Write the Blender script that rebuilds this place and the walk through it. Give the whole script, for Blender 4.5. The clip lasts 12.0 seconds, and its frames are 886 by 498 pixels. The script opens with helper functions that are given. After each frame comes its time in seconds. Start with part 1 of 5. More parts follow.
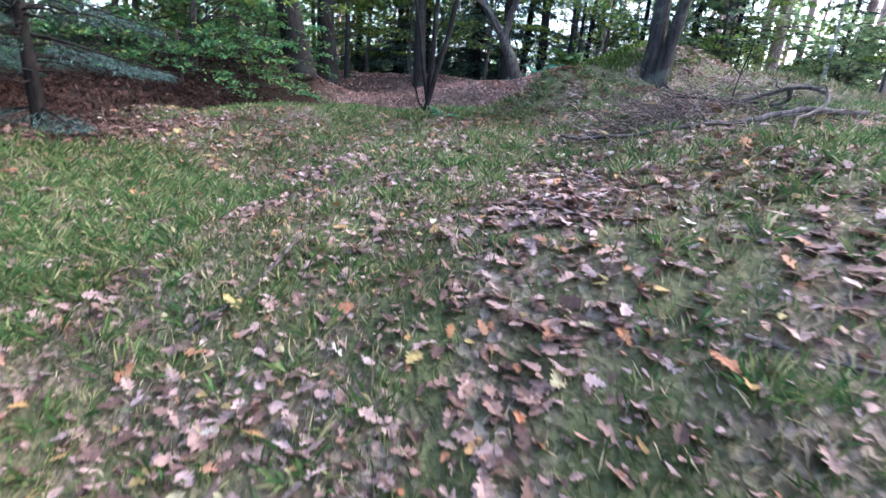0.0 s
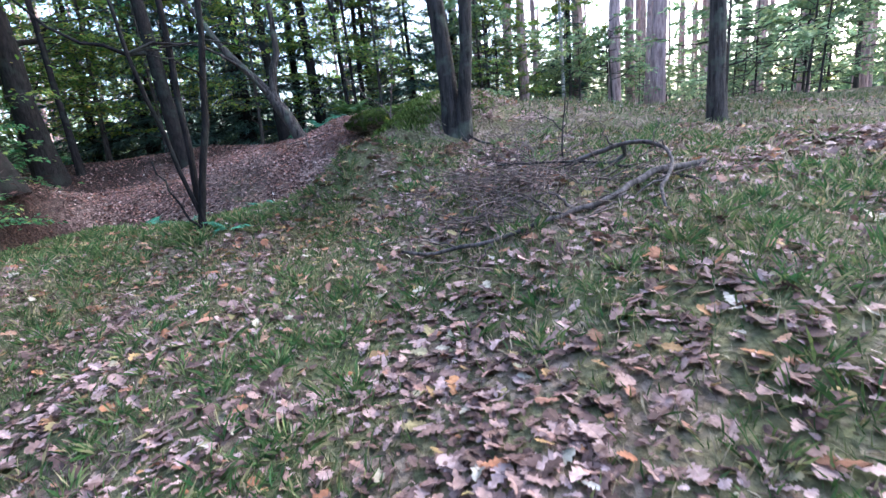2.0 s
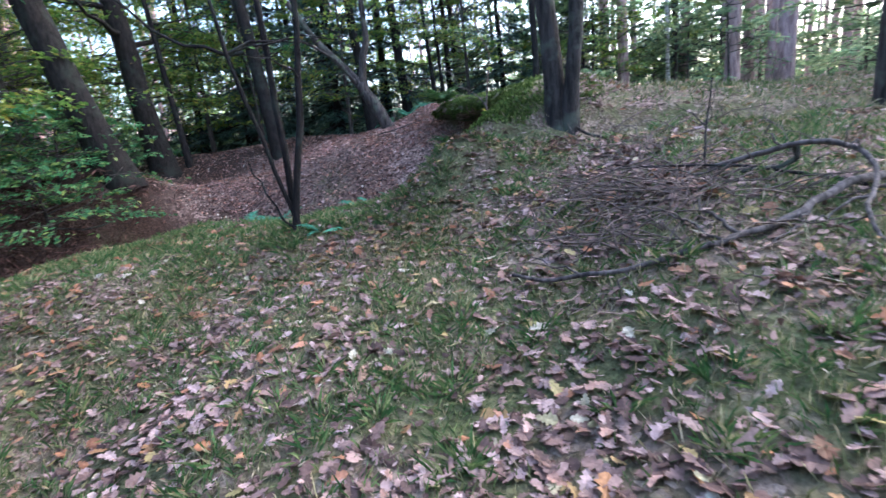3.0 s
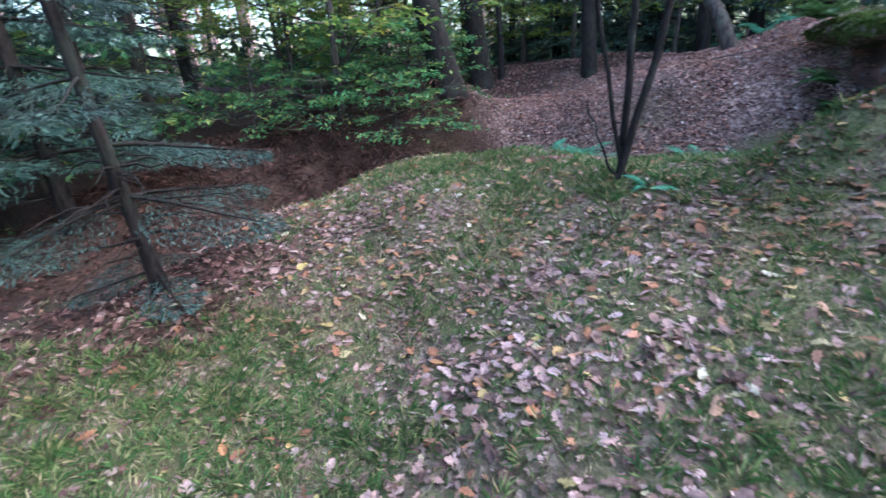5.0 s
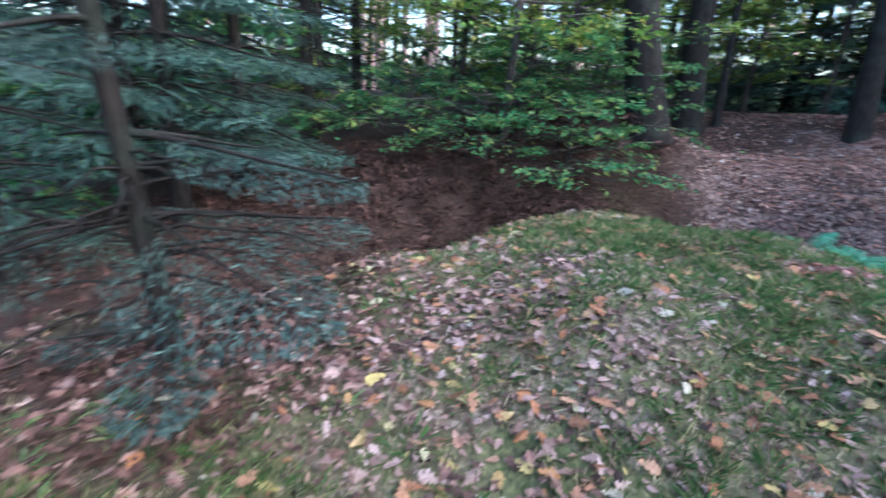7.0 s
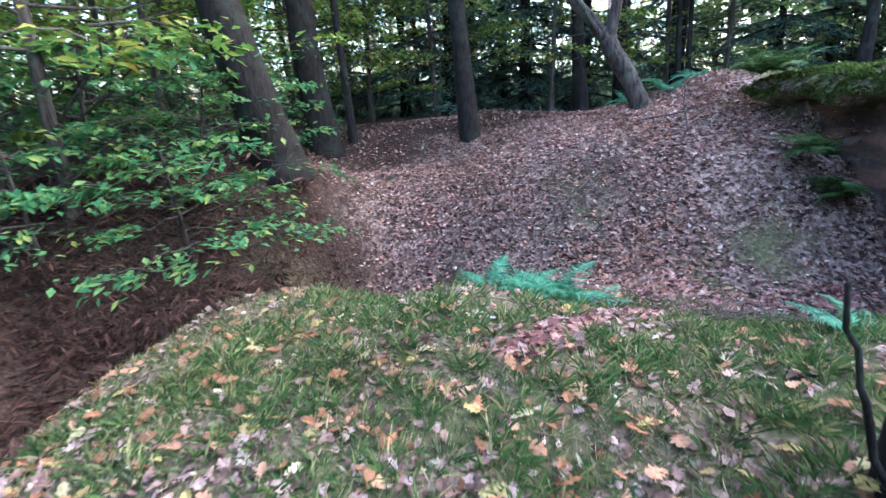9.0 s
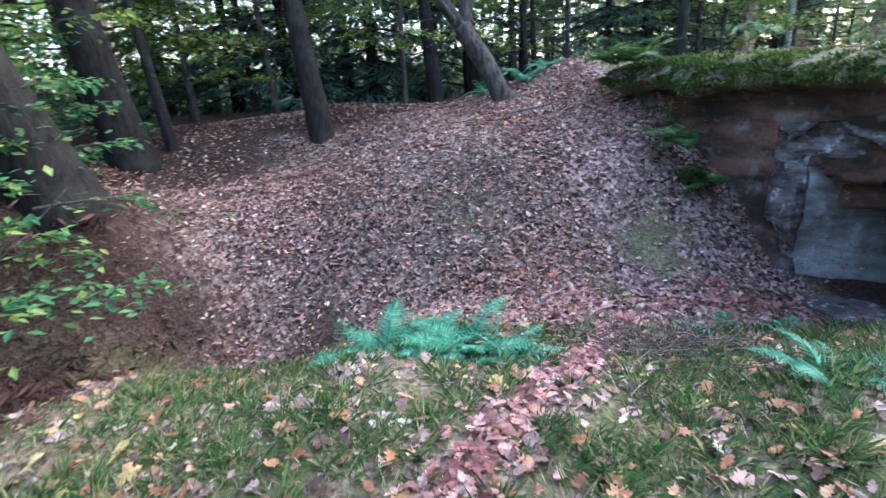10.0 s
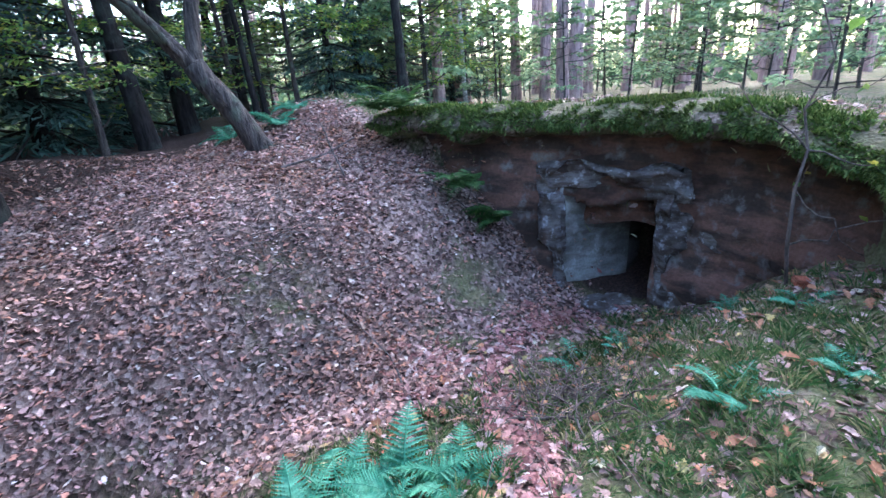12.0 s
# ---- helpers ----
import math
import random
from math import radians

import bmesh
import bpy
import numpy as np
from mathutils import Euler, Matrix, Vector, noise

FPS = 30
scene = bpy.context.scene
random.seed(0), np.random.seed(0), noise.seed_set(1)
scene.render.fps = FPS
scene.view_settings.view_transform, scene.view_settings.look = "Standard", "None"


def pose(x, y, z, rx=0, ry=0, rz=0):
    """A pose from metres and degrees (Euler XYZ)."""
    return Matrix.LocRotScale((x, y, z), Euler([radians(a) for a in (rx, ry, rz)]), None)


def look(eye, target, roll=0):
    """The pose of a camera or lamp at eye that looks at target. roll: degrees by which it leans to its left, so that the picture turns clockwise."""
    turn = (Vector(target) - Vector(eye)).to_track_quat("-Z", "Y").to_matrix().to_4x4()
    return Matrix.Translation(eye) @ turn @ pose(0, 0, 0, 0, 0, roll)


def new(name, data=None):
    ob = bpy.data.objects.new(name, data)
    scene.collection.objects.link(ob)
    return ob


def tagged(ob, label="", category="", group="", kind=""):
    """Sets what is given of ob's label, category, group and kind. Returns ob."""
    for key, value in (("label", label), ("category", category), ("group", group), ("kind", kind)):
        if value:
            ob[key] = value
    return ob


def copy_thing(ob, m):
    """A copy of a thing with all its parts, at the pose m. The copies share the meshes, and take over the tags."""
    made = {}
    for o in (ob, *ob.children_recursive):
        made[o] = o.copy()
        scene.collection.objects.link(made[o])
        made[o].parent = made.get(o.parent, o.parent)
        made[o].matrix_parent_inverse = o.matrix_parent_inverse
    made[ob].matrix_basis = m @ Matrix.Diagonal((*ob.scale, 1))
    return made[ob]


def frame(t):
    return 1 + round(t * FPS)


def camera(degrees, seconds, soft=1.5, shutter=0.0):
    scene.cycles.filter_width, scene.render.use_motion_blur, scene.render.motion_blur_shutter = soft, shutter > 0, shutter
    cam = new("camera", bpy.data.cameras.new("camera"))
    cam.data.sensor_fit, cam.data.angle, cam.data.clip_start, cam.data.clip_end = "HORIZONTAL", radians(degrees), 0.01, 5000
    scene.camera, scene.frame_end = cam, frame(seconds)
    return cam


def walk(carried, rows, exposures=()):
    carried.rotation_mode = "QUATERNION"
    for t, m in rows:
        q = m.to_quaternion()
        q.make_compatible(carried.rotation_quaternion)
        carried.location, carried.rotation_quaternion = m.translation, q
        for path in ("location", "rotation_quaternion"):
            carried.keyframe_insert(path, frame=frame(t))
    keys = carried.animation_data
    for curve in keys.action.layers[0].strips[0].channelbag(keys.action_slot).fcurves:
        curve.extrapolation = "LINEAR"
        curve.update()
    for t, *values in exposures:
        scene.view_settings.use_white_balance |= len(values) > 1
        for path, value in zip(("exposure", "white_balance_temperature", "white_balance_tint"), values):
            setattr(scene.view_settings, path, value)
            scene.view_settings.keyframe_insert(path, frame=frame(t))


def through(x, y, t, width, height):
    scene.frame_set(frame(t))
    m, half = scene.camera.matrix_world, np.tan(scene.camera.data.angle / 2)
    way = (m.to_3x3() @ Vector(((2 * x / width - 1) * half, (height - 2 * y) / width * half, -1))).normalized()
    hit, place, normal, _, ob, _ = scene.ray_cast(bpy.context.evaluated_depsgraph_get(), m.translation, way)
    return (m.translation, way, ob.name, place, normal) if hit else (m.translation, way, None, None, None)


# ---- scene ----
cam = camera(87.0, 12.0, 1.5, 0.3)
PATH = [
    (0, (-0.047, 0.008, 0.395), (-0.616, 1.837, -0.179), 6.4),
    (0.5, (-0.236, 0.327, 0.512), (-0.784, 2.183, 0.007), 0.8),
    (1, (-0.42, 0.517, 0.694), (-0.874, 2.417, 0.263), -5.2),
    (1.5, (-0.479, 0.952, 0.845), (-0.623, 2.899, 0.408), -5.0),
    (2, (-0.377, 1.165, 0.94), (-0.219, 3.106, 0.484), -5.4),
    (2.5, (-0.437, 1.337, 1.08), (-0.402, 3.281, 0.612), -6.5),
    (3, (-0.529, 1.583, 1.08), (-0.712, 3.513, 0.587), -6.6),
    (3.5, (-0.585, 1.658, 1.147), (-1.046, 3.525, 0.598), -4.6),
    (3.7, (-0.641, 1.689, 1.128), (-1.229, 3.512, 0.552), -3.3),
    (5.3, (-1.212, 1.714, 1.387), (-2.499, 3.043, 0.627), -2.9),
    (5.5, (-1.357, 1.878, 1.334), (-2.756, 3.095, 0.585), -1.1),
    (6, (-1.773, 2.089, 1.265), (-3.476, 2.867, 0.563), 2.6),
    (6.5, (-2.034, 2.404, 1.299), (-3.831, 3.007, 0.659), 3.7),
    (7, (-2.362, 2.882, 1.236), (-3.927, 3.949, 0.593), 3.6),
    (7.5, (-2.618, 3.334, 1.326), (-3.813, 4.845, 0.79), 1.1),
    (7.7, (-2.612, 3.504, 1.341), (-3.638, 5.152, 0.859), -2.2),
    (9.3, (-3.187, 4.707, 1.486), (-3.649, 6.553, 0.871), -3.1),
    (9.5, (-3.203, 4.905, 1.545), (-3.549, 6.767, 0.903), -3.6),
    (10, (-3.411, 5.277, 1.544), (-3.408, 7.159, 0.869), -4.3),
    (10.5, (-3.643, 5.534, 1.657), (-3.363, 7.387, 0.958), -5.2),
    (11, (-3.765, 5.771, 1.716), (-3.192, 7.558, 1.023), -5.9),
    (11.5, (-3.918, 5.964, 1.798), (-2.992, 7.601, 1.119), -5.4),
    (12, (-4.073, 6.094, 1.855), (-2.975, 7.624, 1.181), -4.2),
]
walk(cam, [(t, look(eye, target, roll)) for t, eye, target, roll in PATH],
     [(0, 3.2, 5800, 10), (1.5, 3.05, 5650, 10), (3.5, 2.85, 5650, 9), (5.5, 2.95, 5400, 8), (6.8, 2.8, 5300, 4), (7.5, 3.45, 5550, 6), (9.5, 3.45, 5700, 6), (10.7, 3.45, 5600, 6), (12, 3.45, 5450, 9)])


# ---- light ----
world = bpy.data.worlds.new("world")
scene.world = world
world.use_nodes = True
sky = world.node_tree.nodes.new("ShaderNodeTexSky")
sky.sky_type, sky.sun_disc = "NISHITA", False
sky.sun_elevation, sky.sun_rotation = radians(38), radians(60)
sky.air_density, sky.dust_density, sky.ozone_density = 1.0, 4.0, 1.0
background = world.node_tree.nodes["Background"]
background.inputs[1].default_value = 0.15
world.node_tree.links.new(sky.outputs[0], background.inputs[0])
sun = new("sun", bpy.data.lights.new("sun", "SUN"))
sun.data.energy, sun.data.angle, sun.data.color = 0.5, radians(30), (1.0, 0.95, 0.88)
sun.matrix_world = look((0, 0, 0), (-0.68, -0.39, -0.62))


# ---- materials ----
def material(name, rough=0.85):
    m = bpy.data.materials.new(name)
    m.use_nodes = True
    nodes, links = m.node_tree.nodes, m.node_tree.links
    shader = nodes["Principled BSDF"]
    shader.inputs["Roughness"].default_value = rough
    shader.inputs["Specular IOR Level"].default_value = 0.25
    return m, nodes, links, shader


def ramp(nodes, stops):
    r = nodes.new("ShaderNodeValToRGB")
    e = r.color_ramp.elements
    e[0].position, e[0].color = stops[0][0], (*stops[0][1], 1)
    e[1].position, e[1].color = stops[-1][0], (*stops[-1][1], 1)
    for at, c in stops[1:-1]:
        e.new(at).color = (*c, 1)
    return r


def noise_node(nodes, links, scale, detail=4.0, coord=None, rough=0.6):
    n = nodes.new("ShaderNodeTexNoise")
    n.inputs["Scale"].default_value, n.inputs["Detail"].default_value, n.inputs["Roughness"].default_value = scale, detail, rough
    if coord is not None:
        links.new(coord, n.inputs["Vector"])
    return n


def mix(nodes, links, fac, a, b, mode="MIX"):
    n = nodes.new("ShaderNodeMix")
    n.data_type, n.blend_type = "RGBA", mode
    for socket, v in ((n.inputs[0], fac), (n.inputs[6], a), (n.inputs[7], b)):
        if isinstance(v, (int, float)):
            socket.default_value = v
        elif isinstance(v, tuple):
            socket.default_value = (*v, 1)
        else:
            links.new(v, socket)
    return n.outputs[2]


def bump(nodes, links, shader, height, strength, distance):
    b = nodes.new("ShaderNodeBump")
    b.inputs["Strength"].default_value, b.inputs["Distance"].default_value = strength, distance
    links.new(height, b.inputs["Height"])
    links.new(b.outputs[0], shader.inputs["Normal"])


def island_leaf(name, stops, rough=0.6, through=0.25, grain=60.0):
    """Leaves and needles: a colour for each one, with veins and blotches, lit through."""
    m, nodes, links, shader = material(name, rough)
    geo = nodes.new("ShaderNodeNewGeometry")
    tex = nodes.new("ShaderNodeTexCoord")
    r = ramp(nodes, stops)
    links.new(geo.outputs["Random Per Island"], r.inputs[0])
    n = noise_node(nodes, links, grain, 2.0, tex.outputs["Object"])
    dark = ramp(nodes, ((0.3, (0.62, 0.6, 0.58)), (0.75, (1.15, 1.12, 1.1))))
    links.new(n.outputs[0], dark.inputs[0])
    colour = mix(nodes, links, 1.0, r.outputs[0], dark.outputs[0], "MULTIPLY")
    drift = ramp(nodes, ((0.36, (0.72, 0.66, 0.6)), (0.52, (1.0, 1.0, 1.0)), (0.68, (1.12, 1.1, 1.14))))
    links.new(noise_node(nodes, links, 0.9, 4.0, tex.outputs["Object"]).outputs[0], drift.inputs[0])
    colour = mix(nodes, links, 1.0, colour, drift.outputs[0], "MULTIPLY")
    links.new(colour, shader.inputs["Base Color"])
    if through:
        glow = nodes.new("ShaderNodeBsdfTranslucent")
        links.new(colour, glow.inputs[0])
        both = nodes.new("ShaderNodeMixShader")
        both.inputs[0].default_value = through
        links.new(shader.outputs[0], both.inputs[1])
        links.new(glow.outputs[0], both.inputs[2])
        links.new(both.outputs[0], nodes["Material Output"].inputs[0])
    return m


def bark(name, dark, light, spots=None, across=9.0, along=1.6, depth=0.025):
    """Furrowed bark: long plates up the trunk, fine grain, lichen in spots."""
    m, nodes, links, shader = material(name, 0.9)
    tex = nodes.new("ShaderNodeTexCoord")
    mapping = nodes.new("ShaderNodeMapping")
    mapping.inputs["Scale"].default_value = (across, across, along)
    links.new(tex.outputs["Object"], mapping.inputs[0])
    plates = noise_node(nodes, links, 2.2, 5.0, mapping.outputs[0], 0.65)
    fine = noise_node(nodes, links, 45.0, 3.0, tex.outputs["Object"])
    r = ramp(nodes, ((0.36, dark), (0.62, light)))
    links.new(plates.outputs[0], r.inputs[0])
    colour = mix(nodes, links, 0.35, r.outputs[0], fine.outputs[0], "OVERLAY")
    if spots:
        patch = noise_node(nodes, links, 3.0, 4.0, tex.outputs["Object"])
        pr = ramp(nodes, ((0.52, (0, 0, 0)), (0.64, (1, 1, 1))))
        links.new(patch.outputs[0], pr.inputs[0])
        colour = mix(nodes, links, pr.outputs[0], colour, spots)
    links.new(colour, shader.inputs["Base Color"])
    bump(nodes, links, shader, plates.outputs[0], 0.9, depth)
    return m


def ground_material():
    """Forest floor: grass and moss, leaf litter, needles and bare soil, by what grows where, with some shade put into
    the colour.
    """
    m, nodes, links, shader = material("forest_floor", 0.95)
    tex = nodes.new("ShaderNodeTexCoord")
    at = tex.outputs["Object"]
    litter = nodes.new("ShaderNodeAttribute")
    litter.attribute_name = "litter"
    # needles and soil; the mask also carries painted spruce and doorway shade
    needles = nodes.new("ShaderNodeAttribute")
    needles.attribute_name = "needles"
    big, mid, fine = (noise_node(nodes, links, s, d, at) for s, d in ((0.7, 4.0), (5.0, 5.0), (38.0, 5.0)))
    flakes = nodes.new("ShaderNodeTexVoronoi")
    flakes.inputs["Scale"].default_value = 31.0
    warp = noise_node(nodes, links, 9.0, 3.0, at)
    links.new(mix(nodes, links, 0.06, at, warp.outputs["Color"], "ADD"), flakes.inputs["Vector"])
    green = ramp(nodes, ((0.3, (0.04, 0.045, 0.02)), (0.52, (0.1, 0.11, 0.045)), (0.72, (0.2, 0.18, 0.09))))
    links.new(mid.outputs[0], green.inputs[0])
    cell = nodes.new("ShaderNodeSeparateColor")
    links.new(flakes.outputs["Color"], cell.inputs[0])
    # darker than the loose leaves: shade of the gaps between them is painted in
    leaf = ramp(nodes, ((0.0, (0.03, 0.018, 0.015)), (0.35, (0.13, 0.08, 0.066)), (0.7, (0.25, 0.165, 0.14)), (1.0, (0.4, 0.29, 0.25))))
    links.new(cell.outputs[0], leaf.inputs[0])
    straw = mix(nodes, links, 0.5, green.outputs[0], (0.22, 0.17, 0.1))
    patch = ramp(nodes, ((0.42, (0, 0, 0)), (0.6, (1, 1, 1))))
    links.new(big.outputs[0], patch.inputs[0])
    grass = mix(nodes, links, patch.outputs[0], green.outputs[0], straw)
    speck = ramp(nodes, ((0.48, (0, 0, 0)), (0.56, (1, 1, 1))))
    links.new(noise_node(nodes, links, 2.3, 5.0, at).outputs[0], speck.inputs[0])
    total = nodes.new("ShaderNodeMath")
    total.operation, total.use_clamp = "MULTIPLY_ADD", True
    links.new(speck.outputs[0], total.inputs[0])
    total.inputs[1].default_value = 0.6
    links.new(litter.outputs["Fac"], total.inputs[2])
    colour = mix(nodes, links, total.outputs[0], grass, leaf.outputs[0])
    duff_and_shade = ramp(nodes, ((0.3, (0.02, 0.012, 0.01)), (0.7, (0.08, 0.045, 0.034))))
    links.new(fine.outputs[0], duff_and_shade.inputs[0])
    colour = mix(nodes, links, needles.outputs["Fac"], colour, duff_and_shade.outputs[0])
    grain = ramp(nodes, ((0.3, (0.6, 0.6, 0.6)), (0.7, (1.2, 1.2, 1.2))))
    links.new(fine.outputs[0], grain.inputs[0])
    colour = mix(nodes, links, 1.0, colour, grain.outputs[0], "MULTIPLY")
    links.new(colour, shader.inputs["Base Color"])
    height = mix(nodes, links, 0.5, fine.outputs[0], flakes.outputs["Distance"])
    bump(nodes, links, shader, height, 1.0, 0.03)
    return m


def stone_material(name, base, stain, pale, scale=1.0):
    """Old concrete and earth: rust-brown stains, pale lichen, pits."""
    m, nodes, links, shader = material(name, 0.92)
    tex = nodes.new("ShaderNodeTexCoord")
    at = tex.outputs["Object"]
    big, mid, fine = (noise_node(nodes, links, s * scale, d, at) for s, d in ((1.3, 5.0), (5.5, 6.0), (32.0, 6.0)))
    mapping = nodes.new("ShaderNodeMapping")
    mapping.inputs["Scale"].default_value = (1, 1, 3.5)
    links.new(at, mapping.inputs[0])
    bands = noise_node(nodes, links, 1.6 * scale, 4.0, mapping.outputs[0])
    r1, r2 = ramp(nodes, ((0.42, (0, 0, 0)), (0.58, (1, 1, 1)))), ramp(nodes, ((0.55, (0, 0, 0)), (0.68, (1, 1, 1))))
    links.new(bands.outputs[0], r1.inputs[0])
    links.new(mid.outputs[0], r2.inputs[0])
    colour = mix(nodes, links, r1.outputs[0], base, stain)
    colour = mix(nodes, links, r2.outputs[0], colour, pale)
    dirt = ramp(nodes, ((0.35, (0.45, 0.42, 0.4)), (0.6, (1.1, 1.1, 1.1))))
    links.new(big.outputs[0], dirt.inputs[0])
    colour = mix(nodes, links, 1.0, colour, dirt.outputs[0], "MULTIPLY")
    colour = mix(nodes, links, 0.5, colour, fine.outputs[0], "OVERLAY")
    links.new(colour, shader.inputs["Base Color"])
    bump(nodes, links, shader, mix(nodes, links, 0.4, mid.outputs[0], fine.outputs[0]), 0.8, 0.03)
    return m


FLOOR = ground_material()
# near-black: the backlit look of the trunks is put into the bark colour
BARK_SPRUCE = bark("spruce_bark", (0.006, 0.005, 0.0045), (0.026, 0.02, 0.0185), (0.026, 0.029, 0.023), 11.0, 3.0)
BARK_OAK = bark("furrowed_bark", (0.018, 0.014, 0.013), (0.095, 0.078, 0.07), (0.09, 0.1, 0.075), 12.0, 1.4, 0.04)
# darkened likewise for trunks and stems seen against the bright sky
BARK_BACKLIT = bark("backlit_bark", (0.005, 0.004, 0.004), (0.023, 0.018, 0.017), (0.03, 0.033, 0.027), 10.0, 1.8)
# pinkish pine bark, lightened to paint in the haze of the far wood
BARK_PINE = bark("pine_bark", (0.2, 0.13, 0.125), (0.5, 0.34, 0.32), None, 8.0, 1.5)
BARK_BIRCH = bark("birch_bark", (0.09, 0.085, 0.08), (0.62, 0.6, 0.57), None, 3.0, 12.0, 0.008)
BARK_TWIN = bark("spotted_bark", (0.01, 0.008, 0.008), (0.05, 0.042, 0.039), (0.08, 0.088, 0.07), 12.0, 1.6, 0.03)
TWIG = bark("dead_twig", (0.05, 0.038, 0.034), (0.2, 0.15, 0.13), None, 14.0, 3.0, 0.008)
STICK = bark("weathered_stick", (0.035, 0.029, 0.027), (0.16, 0.13, 0.12), None, 14.0, 3.0, 0.008)
NEEDLE = island_leaf("spruce_needles", ((0.0, (0.024, 0.055, 0.044)), (0.5, (0.055, 0.115, 0.096)), (1.0, (0.14, 0.25, 0.21))), 0.5, 0.3)
NEEDLE_BLUE = island_leaf("blue_needles", ((0.0, (0.026, 0.052, 0.046)), (0.6, (0.055, 0.1, 0.09)), (1.0, (0.14, 0.22, 0.19))), 0.5, 0.3)
NEEDLE_DRY = island_leaf("dry_needles", ((0.0, (0.02, 0.022, 0.02)), (1.0, (0.07, 0.075, 0.065))), 0.8, 0.1)
NEEDLE_PINE = island_leaf("pine_needles", ((0.0, (0.03, 0.07, 0.03)), (1.0, (0.09, 0.16, 0.07))), 0.55, 0.2)
LEAF_BEECH = island_leaf("beech_leaves", ((0.0, (0.1, 0.22, 0.045)), (0.55, (0.21, 0.36, 0.075)), (0.88, (0.4, 0.46, 0.1)), (1.0, (0.5, 0.42, 0.08))), 0.45, 0.5)
LEAF_GREEN = island_leaf("green_leaves", ((0.0, (0.05, 0.18, 0.075)), (0.55, (0.11, 0.31, 0.125)), (0.85, (0.24, 0.42, 0.14)), (1.0, (0.42, 0.48, 0.12))), 0.45, 0.45)
# leaves paled: bright haze between the far trees is put into their colour
LEAF_HAZED = island_leaf("hazed_leaves", ((0.0, (0.16, 0.28, 0.15)), (0.6, (0.3, 0.46, 0.25)), (1.0, (0.48, 0.58, 0.28))), 0.5, 0.55)
LEAF_FAR = island_leaf("dim_leaves", ((0.0, (0.04, 0.085, 0.05)), (0.6, (0.09, 0.16, 0.085)), (1.0, (0.2, 0.27, 0.12))), 0.55, 0.45)
FERN = island_leaf("fern_green", ((0.0, (0.08, 0.32, 0.19)), (0.6, (0.14, 0.47, 0.31)), (1.0, (0.22, 0.57, 0.38))), 0.45, 0.35)
FERN_DARK = island_leaf("fern_dark", ((0.0, (0.04, 0.11, 0.035)), (0.6, (0.09, 0.2, 0.06)), (1.0, (0.17, 0.29, 0.09))), 0.5, 0.35)
GRASS = island_leaf("grass_blades", ((0.0, (0.05, 0.11, 0.032)), (0.4, (0.11, 0.17, 0.058)), (0.62, (0.22, 0.235, 0.105)), (0.8, (0.38, 0.33, 0.2)), (1.0, (0.5, 0.44, 0.32))), 0.6, 0.25)
GRASS_FRESH = island_leaf("fresh_grass", ((0.0, (0.045, 0.12, 0.04)), (0.5, (0.105, 0.2, 0.065)), (0.8, (0.22, 0.28, 0.11)), (1.0, (0.45, 0.4, 0.23))), 0.55, 0.3)
LITTER_RED = island_leaf("red_leaf", ((0.0, (0.14, 0.055, 0.05)), (0.5, (0.36, 0.16, 0.15)), (0.85, (0.5, 0.27, 0.25)), (1.0, (0.55, 0.45, 0.42))), 0.6, 0.15)
LITTER_ORANGE = island_leaf("orange_leaf", ((0.0, (0.2, 0.1, 0.06)), (0.5, (0.42, 0.19, 0.1)), (0.8, (0.5, 0.3, 0.2)), (0.93, (0.5, 0.42, 0.14)), (1.0, (0.62, 0.58, 0.48))), 0.6, 0.15)
LITTER_DULL = island_leaf("dull_leaf", ((0.0, (0.05, 0.026, 0.022)), (0.5, (0.16, 0.085, 0.072)), (0.85, (0.3, 0.17, 0.15)), (1.0, (0.5, 0.36, 0.32))), 0.6, 0.15)
MOSS = island_leaf("moss_tufts", ((0.0, (0.05, 0.085, 0.02)), (0.6, (0.13, 0.21, 0.05)), (1.0, (0.3, 0.36, 0.12))), 0.8, 0.15)
LITTER = island_leaf("fallen_leaf", ((0.0, (0.07, 0.042, 0.036)), (0.3, (0.22, 0.135, 0.115)), (0.6, (0.4, 0.27, 0.245)), (0.84, (0.54, 0.4, 0.385)), (0.93, (0.45, 0.2, 0.1)), (0.97, (0.42, 0.36, 0.15)), (1.0, (0.55, 0.52, 0.46))), 0.6, 0.15)
LITTER_RUST = island_leaf("rust_leaf", ((0.0, (0.065, 0.037, 0.031)), (0.3, (0.3, 0.175, 0.155)), (0.65, (0.54, 0.36, 0.33)), (0.88, (0.6, 0.28, 0.19)), (1.0, (0.8, 0.72, 0.66))), 0.6, 0.15)
BRACKEN = island_leaf("dead_bracken", ((0.0, (0.024, 0.013, 0.011)), (0.6, (0.075, 0.037, 0.03)), (1.0, (0.16, 0.085, 0.07))), 0.8, 0.1)
CONCRETE = stone_material("bunker_face", (0.19, 0.1, 0.075), (0.065, 0.045, 0.037), (0.2, 0.18, 0.17))
CONCRETE_GREY = stone_material("lichen_concrete", (0.2, 0.175, 0.17), (0.09, 0.065, 0.055), (0.46, 0.44, 0.46), 2.6)
CONCRETE_SMOOTH = stone_material("bare_concrete", (0.34, 0.33, 0.32), (0.22, 0.2, 0.18), (0.4, 0.39, 0.38), 1.5)
# for the added blocks behind the doorway that keep its opening dark
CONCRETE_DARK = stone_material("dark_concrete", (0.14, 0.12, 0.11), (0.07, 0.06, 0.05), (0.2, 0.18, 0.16))
